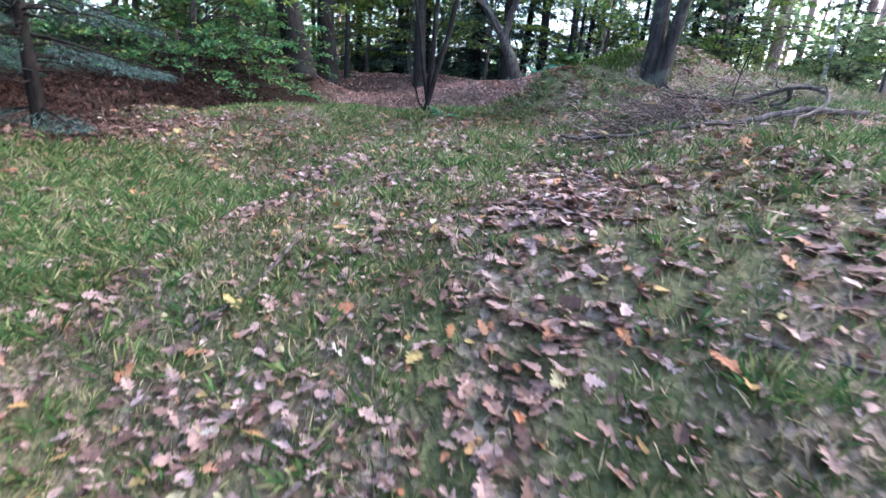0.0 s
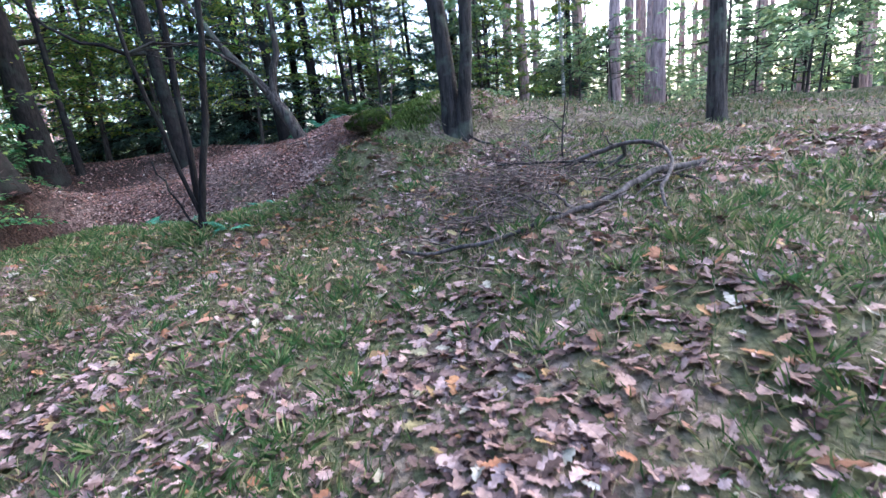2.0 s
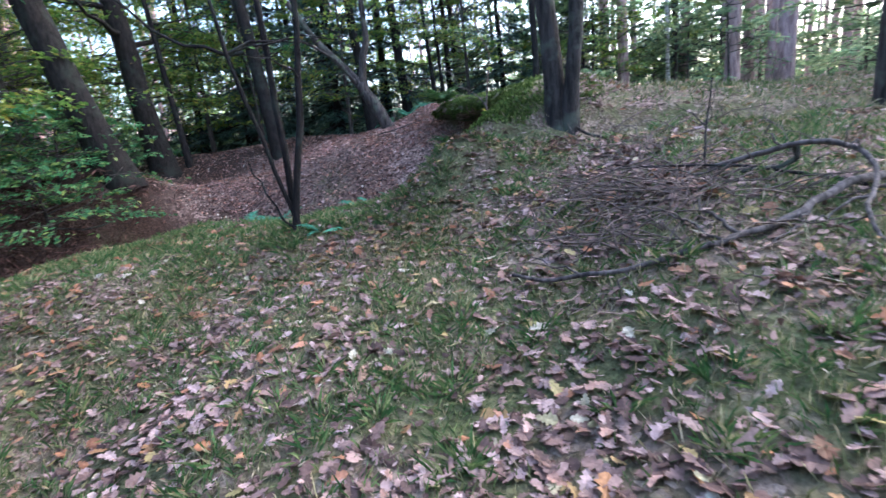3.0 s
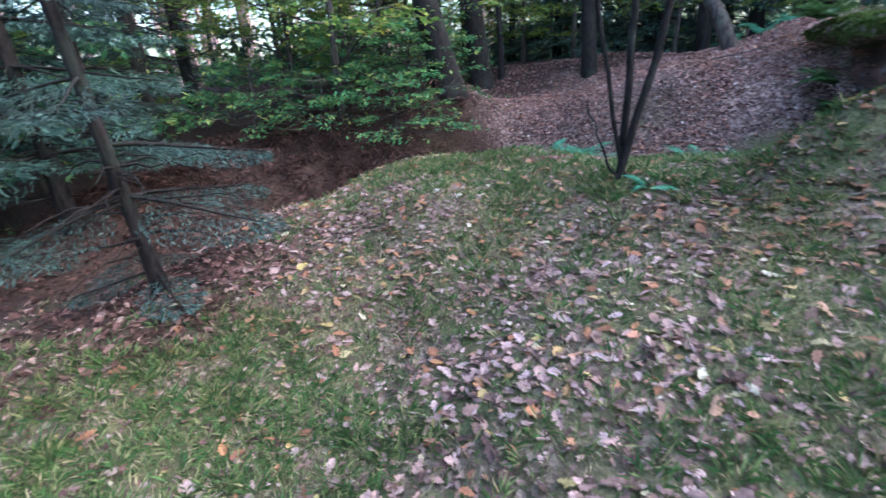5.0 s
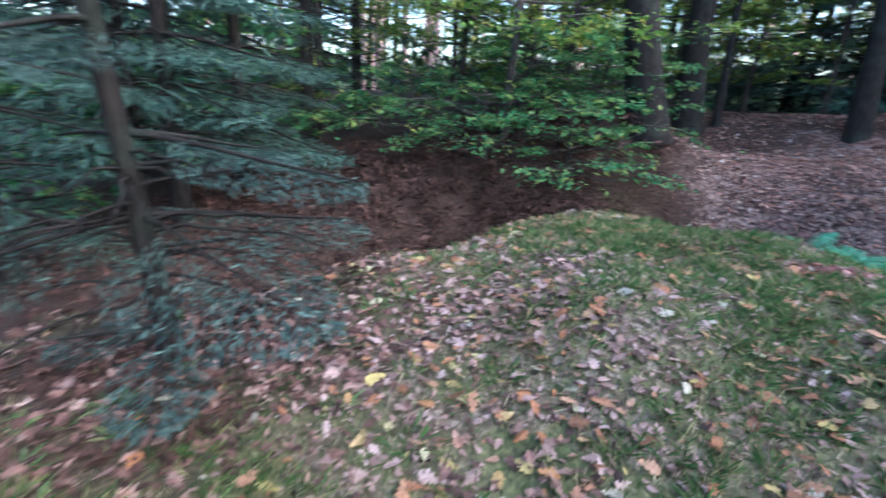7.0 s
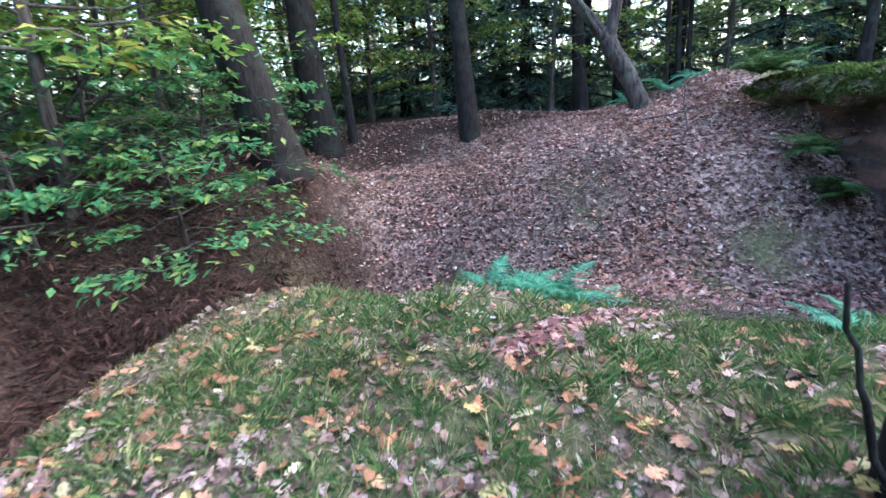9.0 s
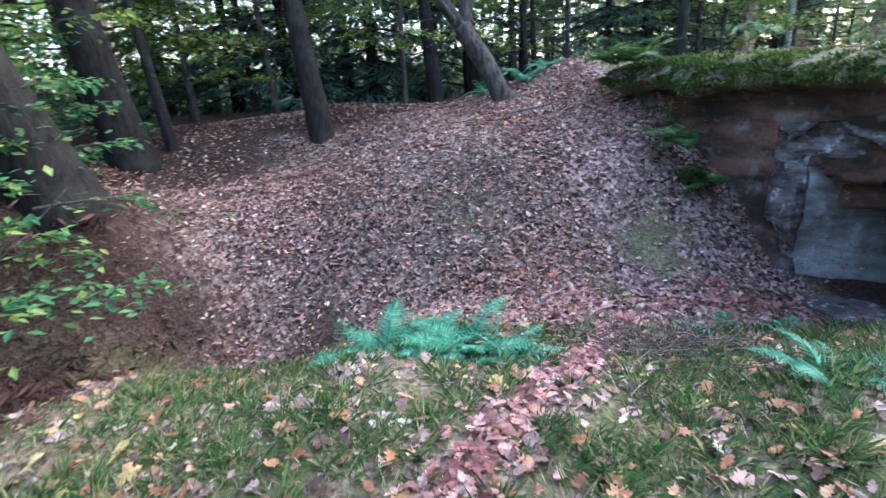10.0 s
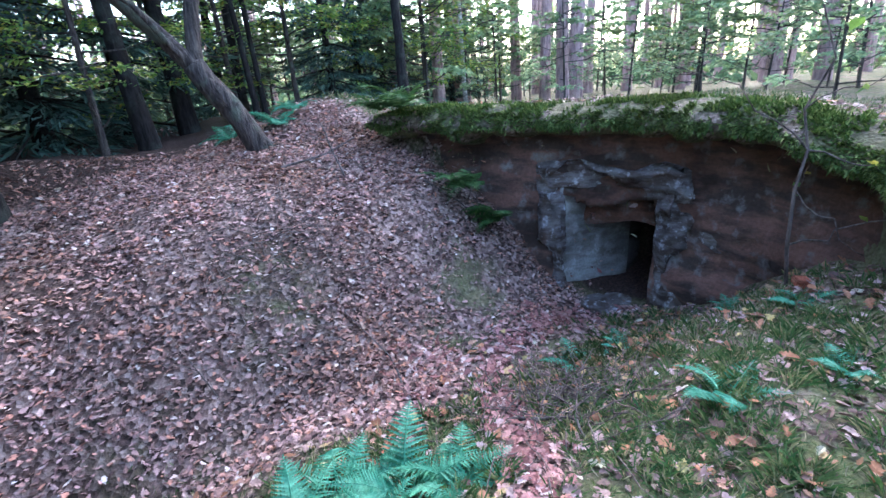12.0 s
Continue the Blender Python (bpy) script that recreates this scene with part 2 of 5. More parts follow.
BRICK = stone_material("brick_red", (0.42, 0.13, 0.07), (0.3, 0.1, 0.06), (0.5, 0.25, 0.16), 3.0)


# ---- lie of the land: a coarse grid of heights, blended smoothly ----
LAND = np.array((
    (-1.21, -0.79, -0.36, 0.04, 0.39, 0.75, 1.12, 1.15, 1.20),
    (-1.22, -0.86, -0.47, -0.14, 0.25, 0.81, 1.03, 1.10, 1.19),
    (-1.23, -0.89, -0.51, -0.39, 0.08, 1.03, 0.88, 1.11, 1.20),
    (-1.23, -0.70, -0.12, -0.13, 0.25, -0.48, 0.61, 1.39, 1.21),
    (-1.23, -0.82, -0.73, -0.19, 0.30, -0.26, 1.08, 1.13, 1.16),
    (-1.28, -1.02, -0.08, 0.24, 0.50, -0.55, 1.16, 1.91, 1.57),
    (-0.94, -0.59, 0.35, 0.65, 1.02, -0.69, -0.06, 1.16, 1.30),
    (-0.33, -0.00, 0.51, 0.74, 0.85, 0.45, 0.22, 1.00, 1.20),
    (0.31, 0.43, 0.5, 0.6, 0.7, 0.75, 0.8, 0.9, 1.0),
))
LAND_X, LAND_Y = np.arange(-11, 5.1, 2.0), np.arange(-2, 15.1, 2.125)
# foot of the bunker's front wall in plan, from its far end to its near end
FRONT = np.array(((-1.05, 11.3), (-0.25, 9.4), (0.20, 8.35), (0.22, 7.5), (-0.05, 6.85), (-0.45, 6.35)))


def ease(v, a, b):
    t = np.clip((v - a) / (b - a), 0, 1)
    return t * t * (3 - 2 * t)


# the old ditch that bends round the grassy hump
DITCH = ((-6.3, 2.5), (-6.35, 4.5), (-6.55, 6.2), (-6.6, 7.4), (-6.05, 8.4), (-5.2, 8.9), (-4.2, 9.05), (-2.8, 9.15))
# small rises and dips: x, y, height, width
RISES = ((-3.6, 2.35, 0.24, 0.85), (-3.6, 3.7, 0.06, 0.6), (-3.7, 4.9, 0.2, 0.75), (-5.4, 4.3, 0.2, 0.7), (-3.8, 7.35, 0.14, 0.5), (-3.6, 8.45, 0.12, 0.45), (-2.24, 5.77, 0.08, 0.5), (-0.3, 3.5, -0.12, 0.75), (-6.6, 9.0, 0.3, 0.7), (-5.5, 6.5, -0.1, 0.7), (-0.35, 8.85, -0.14, 0.5), (-5.0, 12.0, -0.26, 1.0), (-6.5, 11.0, -0.3, 1.0), (-0.15, 7.6, -0.2, 0.45))


def ditch_away(x, y):
    near = np.full(np.shape(x), 99.0)
    for (ax, ay), (bx, by) in zip(DITCH, DITCH[1:]):
        t = np.clip(((x - ax) * (bx - ax) + (y - ay) * (by - ay)) / ((bx - ax) ** 2 + (by - ay) ** 2), 0, 1)
        near = np.minimum(near, np.hypot(x - ax - t * (bx - ax), y - ay - t * (by - ay)))
    return near


def pit_at(x, y):
    """The dark pit beside the grass, with a steep near edge."""
    edge = np.interp(x, (-6.5, -6.0, -5.0, -4.4, -4.0), (1.6, 1.5, 1.2, 1.02, 0.85))
    return ease(edge - y, 0.0, 0.4) * ease(-x, 3.7, 4.2) * (1 - ease(-x, 7.2, 8.4)) * (1 - ease(-y, 1.0, 2.6))


def low_land(x, y):
    x, y = np.asarray(x, float), np.asarray(y, float)
    cx, cy = np.clip(x, -12, 6), np.clip(y, -3, 16)
    wx = np.exp(-(((cx[..., None] - LAND_X) / 1.3) ** 2))
    wy = np.exp(-(((cy[..., None] - LAND_Y) / 1.3) ** 2))
    z = np.einsum("...i,...j,ij->...", wx, wy, LAND) / (wx.sum(-1) * wy.sum(-1))
    z = z + 0.5 * np.exp(-(((cx + 0.6) / 0.55) ** 2) - ((cy - 6.02) / 0.36) ** 2)  # the bank at the near end of the wall
    for rx, ry, rise, wide in RISES:
        z = z + rise * np.exp(-(((cx - rx) / wide) ** 2) - ((cy - ry) / wide) ** 2)
    z = z - 0.85 * pit_at(cx, cy) - 0.68 * np.exp(-((ditch_away(cx, cy) / 0.55) ** 2)) * ease(cy, 2.2, 3.6) * (1 - 0.6 * ease(cx, -5.6, -4.0)) * (1 - ease(cx, -3.6, -2.8))
    far = np.clip(np.hypot(x - cx, y - cy) / 14, 0, 1)
    return z * (1 - 0.5 * far) + 0.35 * far


def behind(x, y):
    """How far a place lies behind the line of the bunker's front wall."""
    return np.asarray(x, float) - np.interp(y, FRONT[::-1, 1], FRONT[::-1, 0])


def mound(x, y):
    z = np.interp(y, (4, 5.6, 6.1, 6.4, 6.75, 7.4, 8, 11, 14), (0.6, 0.8, 0.92, 1.02, 1.28, 1.45, 1.5, 1.53, 1.4))
    x, y = np.asarray(x, float), np.asarray(y, float)
    z = z - 0.06 * np.exp(-(((x - 0.5) / 0.7) ** 2) - ((y - 6.4) / 0.4) ** 2) - 0.2 * ease(behind(x, y), 0.5, 1.3)
    return z - 0.35 * ease(x, 1.5, 4.5) * ease(-y, -13, -8)


def surface(x, y, back=0.0):
    """The height of the ground; back: how far behind the wall the mound begins."""
    low = low_land(x, y)
    m = ease(np.asarray(y, float), 5.8, 6.5) * (1 - ease(np.asarray(y, float), 10.9, 12.6))
    back = back * ease(np.asarray(y, float), 6.7, 7.7) * (1 - ease(np.asarray(y, float), 9.8, 10.8))
    up = ease(behind(x, y) - back, -0.02, 0.12)
    return low + m * up * (mound(x, y) - low)


# ---- mesh tools ----
rng = np.random.default_rng(7)


class Pile:
    """Collects corners and faces, then makes one mesh."""

    def __init__(self):
        self.v, self.f, self.n = [], [], 0

    def add(self, v, f):
        """v: corners; f: faces as an array of one width."""
        self.v.append(np.asarray(v, float).reshape(-1, 3))
        self.f.append(np.asarray(f, int) + self.n)
        self.n += len(self.v[-1])

    def tube(self, pts, radii, seg=7, closed=True, knot=0.0):
        pts = np.asarray(pts, float)
        radii = np.broadcast_to(np.asarray(radii, float), len(pts))
        ways = np.gradient(pts, axis=0)
        ways /= np.linalg.norm(ways, axis=1)[:, None] + 1e-9
        side = np.cross(ways, (0.31, 0.17, 0.2) if abs(ways[0][2]) > 0.8 else (0, 0, 1))
        side /= np.linalg.norm(side, axis=1)[:, None] + 1e-9
        up = np.cross(side, ways)
        a = np.arange(seg) * 2 * np.pi / seg
        ring = np.cos(a)[:, None] * side[:, None] + np.sin(a)[:, None] * up[:, None]
        r = radii[:, None, None] * (1 + knot * rng.normal(size=(len(pts), seg, 1)))
        i = np.arange(len(pts) - 1)[:, None] * seg
        j, k = np.arange(seg), (np.arange(seg) + 1) % seg
        f = np.stack([i + j, i + k, i + seg + k, i + seg + j], -1).reshape(-1, 4)
        base = self.n
        self.add(pts[:, None] + r * ring, f)
        if closed:
            self.add(pts[-1] + ways[-1] * radii[-1] * 0.5, np.zeros((0, 3), int))
            tip = self.n - 1 - base
            last = (len(pts) - 1) * seg
            self.f.append(np.stack([last + j, last + k, np.full(seg, tip)], -1) + base)

    def stamp(self, v, f, places, turns, sizes):
        """Copies of a small shape: places (n, 3), turns (n, 3, 3), sizes (n,) or (n, 3)."""
        v, f = np.asarray(v, float), np.asarray(f, int)
        n = len(places)
        if not n:
            return
        sizes = np.asarray(sizes, float)
        sizes = np.repeat(sizes[:, None], 3, 1) if sizes.ndim == 1 else sizes
        out = np.einsum("nij,nkj->nki", turns, v[None] * sizes[:, None]) + np.asarray(places)[:, None]
        self.add(out, (f[None] + (np.arange(n) * len(v))[:, None, None]).reshape(-1, f.shape[1]))

    def mesh(self, name, smooth=True):
        me = bpy.data.meshes.new(name)
        v = np.concatenate(self.v) if self.v else np.zeros((0, 3))
        fs = [f for f in self.f if len(f)]
        counts = np.concatenate([np.full(len(f), f.shape[1]) for f in fs])
        loops = np.concatenate([f.ravel() for f in fs])
        me.vertices.add(len(v))
        me.vertices.foreach_set("co", v.astype(np.float32).ravel())
        me.loops.add(len(loops))
        me.loops.foreach_set("vertex_index", loops.astype(np.int32))
        me.polygons.add(len(counts))
        me.polygons.foreach_set("loop_start", (np.cumsum(counts) - counts).astype(np.int32))
        me.polygons.foreach_set("use_smooth", np.full(len(counts), smooth))
        me.update(calc_edges=True)
        me.validate()
        return me


def put(name, pile, mat, parent=None, label="", smooth=True):
    """One mesh object from a pile, under parent if there is one."""
    me = pile.mesh(name, smooth)
    me.materials.append(mat)
    ob = new(name, me)
    if parent:
        ob.parent = parent
    if label:
        tagged(ob, label)
    return ob


def thing(name, at, label, category, group="", turn=0.0, size=1.0):
    ob = new(name)
    ob.empty_display_size = 0.1
    ob.matrix_basis = Matrix.LocRotScale(at, Euler((0, 0, radians(turn))), (size,) * 3)
    return tagged(ob, label, category, group)


def spins(n, tilt=0.4):
    """Random turns: any heading, leaning by about tilt."""
    a, b, c = rng.uniform(0, 2 * np.pi, n), rng.normal(0, tilt, n), rng.normal(0, tilt, n)
    return turns_of(a, b, c)


def turns_of(a, b, c):
    """Heading a, then pitch b and roll c, as matrices."""
    ca, sa, cb, sb, cc, sc = np.cos(a), np.sin(a), np.cos(b), np.sin(b), np.cos(c), np.sin(c)
    o, i = np.zeros_like(a), np.ones_like(a)
    rz = np.stack([ca, -sa, o, sa, ca, o, o, o, i], -1).reshape(-1, 3, 3)
    ry = np.stack([cb, o, sb, o, i, o, -sb, o, cb], -1).reshape(-1, 3, 3)
    rx = np.stack([i, o, o, o, cc, -sc, o, sc, cc], -1).reshape(-1, 3, 3)
    return rz @ ry @ rx


def wobble(x, y):
    """Small unevenness of the ground."""
    return 0.02 * np.sin(2.1 * x + 1.3 * y) * np.sin(1.7 * y - 0.6 * x) + 0.012 * np.sin(5.3 * x - 2.2 * y + 1) + 0.01 * np.sin(4.1 * y + 3.3 * x) + 0.006 * np.sin(11 * x + 7 * y) * np.sin(9 * y - 6 * x)


def ground_z(x, y):
    return surface(x, y) + wobble(np.asarray(x, float), np.asarray(y, float))


def foot(x, y, sink=0.04):
    return (x, y, float(ground_z(x, y)) - sink)


def path_at(x, y, wide):
    """How far the narrow trodden path covers a place, 0 to 1."""
    x, y = np.asarray(x, float), np.asarray(y, float)
    near = np.full(np.broadcast(x, y).shape, 9.0)
    line = ((-3.44, 6.5), (-3.26, 6.69), (-3.08, 6.95), (-2.66, 7.44), (-2.3, 8.1), (-1.9, 8.55), (-1.3, 8.72), (-0.4, 8.8))
    for (ax, ay), (bx, by) in zip(line, line[1:]):
        t = np.clip(((x - ax) * (bx - ax) + (y - ay) * (by - ay)) / ((bx - ax) ** 2 + (by - ay) ** 2), 0, 1)
        near = np.minimum(near, np.hypot(x - ax - t * (bx - ax), y - ay - t * (by - ay)))
    return np.exp(-((near / wide) ** 2))


def litter_at(x, y):
    """Where fallen leaves hide the ground: the slope and the path down to the door."""
    x, y = np.asarray(x, float), np.asarray(y, float)
    edge = np.interp(x, (-8, -5.5, -3.4, -2.6, -1.6, -0.6, 0.3), (9.3, 8.8, 8.35, 8.2, 8.5, 8.5, 8.3))
    slope = ease(y - edge, -0.12, 0.2) * (1 - ease(behind(x, y), -0.2, 0.2)) * (1 - 0.75 * ease(y, 14, 18))
    for cx, cy, r in ((-1.45, 9.35, 0.42), (-4.4, 8.95, 0.4), (-2.0, 8.85, 0.25), (-3.2, 9.7, 0.3), (-6.5, 10.2, 0.45)):
        slope = slope * (1 - 0.9 * np.exp(-(((x - cx) / r) ** 2) - ((y - cy) / r) ** 2))
    path = path_at(x, y, 0.14)
    return np.clip(np.maximum(slope, path), 0, 1)


def needles_and_shade_at(x, y):
    """Where needles and dead bracken cover the ground, under the trees beyond the hollow, and where shade is painted as
    the same dark colour.
    """
    x, y = np.asarray(x, float), np.asarray(y, float)
    edge = np.interp(y, (-4, 1, 2.5, 4.5, 6.2, 7.3, 8.2, 8.8, 9.6, 11, 12.2, 13, 14), (-5.4, -5.3, -5.2, -5.5, -5.95, -6.0, -5.6, -5.3, -6.0, -5.7, -5.0, -2.3, -1.0))
    edge = edge + 0.25 * np.sin(3.1 * y + 1.4 * x) + 0.15 * np.sin(7.3 * y - 4.1 * x)
    # dark soil below the spruce, widened to paint the shade of the trees
    under = np.clip(1.3 * np.exp(-(((x + 5.2) / 0.95) ** 2) - ((y - 3.0) / 1.25) ** 2), 0, 0.97)
    under = np.maximum(under, np.clip(1.1 * np.exp(-(((x + 4.5) / 0.5) ** 2) - ((y - 2.7) / 0.6) ** 2), 0, 0.85))
    # dark patches on the left slope: shade of the spruces put into the colour
    soil = ease(np.sin(2.3 * x + 1.1 * y) * np.sin(1.9 * y - 1.3 * x + 1) + 0.6 * np.sin(5.1 * x + 2.2) * np.sin(4.7 * y), -0.2, 0.6)
    under = np.maximum(under, 0.75 * soil * ease(-x, 3.6, 4.6) * ease(y, 7.9, 8.5))
    # no needles inside the doorway: its darkness is put into the ground colour
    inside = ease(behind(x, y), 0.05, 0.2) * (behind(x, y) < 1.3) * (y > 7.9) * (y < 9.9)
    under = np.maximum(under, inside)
    return np.clip(np.maximum(np.maximum(ease(-(x - edge), -0.45, 0.75), under), pit_at(x, y)), 0, 1)


# ---- the ground ----
def build_ground():
    far = np.array((1.5, 4, 8, 14, 22, 34, 55, 100, 220, 600))
    xs = np.concatenate([-13 - far[::-1], np.arange(-13, 7.01, 0.11), 7 + far])
    ys = np.concatenate([-4 - far[::-1], np.arange(-4, 17.01, 0.11), 17 + far])
    x, y = np.meshgrid(xs, ys, indexing="ij")
    z = surface(x, y, 1.25) + wobble(x, y)
    p = Pile()
    i = np.arange(len(xs) - 1)[:, None] * len(ys) + np.arange(len(ys) - 1)
    p.add(np.stack([x, y, z], -1), np.stack([i, i + len(ys), i + len(ys) + 1, i + 1], -1).reshape(-1, 4))
    ob = put("ground", p, FLOOR)
    for name, values in (("litter", litter_at(x, y)), ("needles", needles_and_shade_at(x, y))):
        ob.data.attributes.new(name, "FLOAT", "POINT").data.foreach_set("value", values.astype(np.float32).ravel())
    return tagged(ob, "uneven forest floor of grass, moss and fallen leaves", "ground", kind="structure")


build_ground()


# ---- the bunker ----
def along_front(n):
    """Places along the front wall, with the distance walked."""
    d = np.r_[0, np.cumsum(np.hypot(*np.diff(FRONT, axis=0).T))]
    s = np.linspace(0, d[-1], n)
    return s, np.interp(s, d, FRONT[:, 0]), np.interp(s, d, FRONT[:, 1])


def rough(*args):
    return noise.fractal(Vector(args), 0.8, 2.0, 5)


DOOR_FAR, DOOR_NEAR, DOOR_TOP = 9.24, 8.42, 0.56


def build_bunker():
    at = (0.0, 8.8, -0.5)
    bunker = thing("bunker", at, "half-buried stained concrete bunker front with a low open doorway", "bunker")
    off = Vector(at)
    s, x, y = along_front(110)
    zs = np.linspace(0, 1, 50)
    top = mound(x, y) - 0.06 - 0.9 * (1 - ease(y, 6.5, 6.95)) - 0.25 * ease(y, 10.8, 11.3)
    p = Pile()
    v, keep = [], []
    for i in range(len(s)):
        for z in -0.9 + zs * (top[i] + 0.9):
            dent = 0.05 * rough(s[i] * 0.8, z * 2.2, 3.1) + 0.018 * rough(s[i] * 4, z * 9, 8.0) + 0.012 * math.sin(z * 9 + 0.8 * math.sin(s[i] * 1.7))
            lean = 0.1 * (z + 0.5)
            v.append((x[i] + dent - 0.12 + lean - off.x, y[i] + 0.3 * dent - off.y, z - off.z))
    n = len(zs)
    for i in range(len(s) - 1):
        for j in range(n - 1):
            inside = DOOR_NEAR - 0.06 < 0.5 * (y[i] + y[i + 1]) < DOOR_FAR + 0.04 and -0.9 + zs[j] * (top[i] + 0.9) < DOOR_TOP + 0.05 * math.sin(9 * y[i])
            if not inside:
                keep.append((i * n + j, i * n + j + 1, (i + 1) * n + j + 1, (i + 1) * n + j))
    p.add(v, keep)
    wall = put("front_wall", p, CONCRETE, bunker)
    solid = wall.modifiers.new("thickness", "SOLIDIFY")
    solid.thickness, solid.offset = 0.3, 1.0

    def block(name, centre, size, turn, mat, label="", grow=0.05, seed=0.0, cuts=9):
        """A rough cast block with worn edges."""
        bm = bmesh.new()
        bmesh.ops.create_cube(bm, size=1)
        bmesh.ops.subdivide_edges(bm, edges=bm.edges[:], cuts=cuts, use_grid_fill=True)
        m = Matrix.LocRotScale(Vector(centre) - off, Euler((0, 0, turn)), None)
        for vert in bm.verts:
            c = vert.co.copy()
            q = Vector((c.x * size[0], c.y * size[1], c.z * size[2]))
            round_off = 1 - 0.10 * max(0, abs(c.x * 2) ** 6 + abs(c.y * 2) ** 6 + abs(c.z * 2) ** 6 - 1)
            d = grow * rough(q.x * 3 + seed, q.y * 3, q.z * 3)
            vert.co = m @ Vector((q.x * round_off + d, q.y * round_off + d * 0.6, q.z * round_off + d * 0.8))
        me = bpy.data.meshes.new(name)
        bm.to_mesh(me)
        bm.free()
        for poly in me.polygons:
            poly.use_smooth = True
        me.materials.append(mat)
        ob = new(name, me)
        ob.parent = bunker
        return tagged(ob, label) if label else ob

    turn = math.atan2(0.45, 1.05)
    block("lintel", (0.1, 8.83, 0.8), (0.34, 1.6, 0.36), turn, CONCRETE_GREY, "broken grey concrete lintel", 0.16, 1.0)
    block("pillar", (0.3, 8.14, 0.1), (0.3, 0.55, 1.3), turn, CONCRETE_GREY, "lichen-spotted rough pillar", 0.2, 4.0)
    block("pillar", (-0.18, 9.4, 0.05), (0.26, 0.3, 1.3), turn, CONCRETE_GREY, "lichen-spotted rough pillar", 0.15, 7.0)
    block("door_beam", (0.3, 8.85, 0.42), (0.2, 0.95, 0.26), turn, CONCRETE, "rust-brown sagging beam over the doorway", 0.05, 9.0)
    # the passage: far cheek; near cheek, roof, floor and chamber are added to close out light
    into = Vector((math.cos(turn), math.sin(turn), 0))
    side = Vector((-math.sin(turn), math.cos(turn), 0))
    mid = Vector((0.0, 8.85, 0))
    block("passage_wall", Vector((0.26, 9.17, 0.1)), (1.0, 0.1, 1.5), radians(-14), CONCRETE_SMOOTH, "pale bare concrete cheek of the doorway", 0.015, 2.0)
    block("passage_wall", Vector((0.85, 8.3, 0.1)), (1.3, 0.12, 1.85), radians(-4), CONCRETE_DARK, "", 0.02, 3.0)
    block("chamber_blocker", mid + into * 2.3 + Vector((0, 0, 0.1)), (0.12, 3.4, 2.2), turn, CONCRETE_DARK, "", 0.02, 5.0)
    block("chamber_blocker", Vector((1.35, 9.2, 0.1)), (1.4, 0.12, 1.9), radians(10), CONCRETE_DARK, "", 0.02, 6.0)
    block("chamber_blocker", mid + into * 1.75 - side * 0.85 + Vector((0, 0, 0.1)), (1.2, 0.12, 1.9), turn, CONCRETE_DARK, "", 0.02, 6.5)
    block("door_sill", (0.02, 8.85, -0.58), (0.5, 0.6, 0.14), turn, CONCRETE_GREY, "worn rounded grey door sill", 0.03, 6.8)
    block("roof_blocker", mid + into * 1.35 + Vector((0, 0, 1.0)), (2.5, 3.4, 0.16), turn, CONCRETE_DARK, "", 0.02, 8.0)
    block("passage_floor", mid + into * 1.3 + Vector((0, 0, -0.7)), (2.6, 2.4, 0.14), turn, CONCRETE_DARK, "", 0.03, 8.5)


build_bunker()


def moss_on(grid):
    """Moss and short grass on the lip of the turf, in cushions."""
    p = Pile()
    m = 90000
    i, k = rng.uniform(0, len(grid) - 1.001, m), rng.uniform(2.6, 9.6, m)
    spread = np.array([[rough(q * 0.09, w * 0.45, 0.0) + 0.5 * rough(q * 0.35, w * 1.1, 5.0) for w in range(14)] for q in range(len(grid))])
    cushion = 0.12 + spread[i.astype(int), k.astype(int)]
    keep = (rng.uniform(-0.2, 0.75, m) < cushion) & (grid[i.astype(int), 5, 1] > 6.4)
    i, k = i[keep], k[keep]
    m = len(i)
    a, b, u, w = i.astype(int), k.astype(int), (i % 1)[:, None], (k % 1)[:, None]
    at = (grid[a, b] * (1 - u) + grid[a + 1, b] * u) * (1 - w) + (grid[a, b + 1] * (1 - u) + grid[a + 1, b + 1] * u) * w
    lean = np.interp(k, (4, 6, 8, 9.6), (0.1, 0.4, 1.3, 1.9))
    size = (0.03 * rng.uniform(0.5, 1.8, m))[:, None] * (1.0, 0.45, 1.0)
    p.stamp(((0, -0.5, 0), (0, 0.5, 0), (0.18, 0.3, 0.6), (0.5, 0, 1.0)), ((0, 1, 2), (0, 2, 3)), at, turns_of(np.pi + rng.normal(0, 1.0, m), lean + rng.normal(0, 0.5, m), rng.normal(0, 0.4, m)), size)
    tagged(put("moss", p, MOSS, smooth=False), "green moss and grass hanging over the bunker's edge", "moss", kind="stuff")


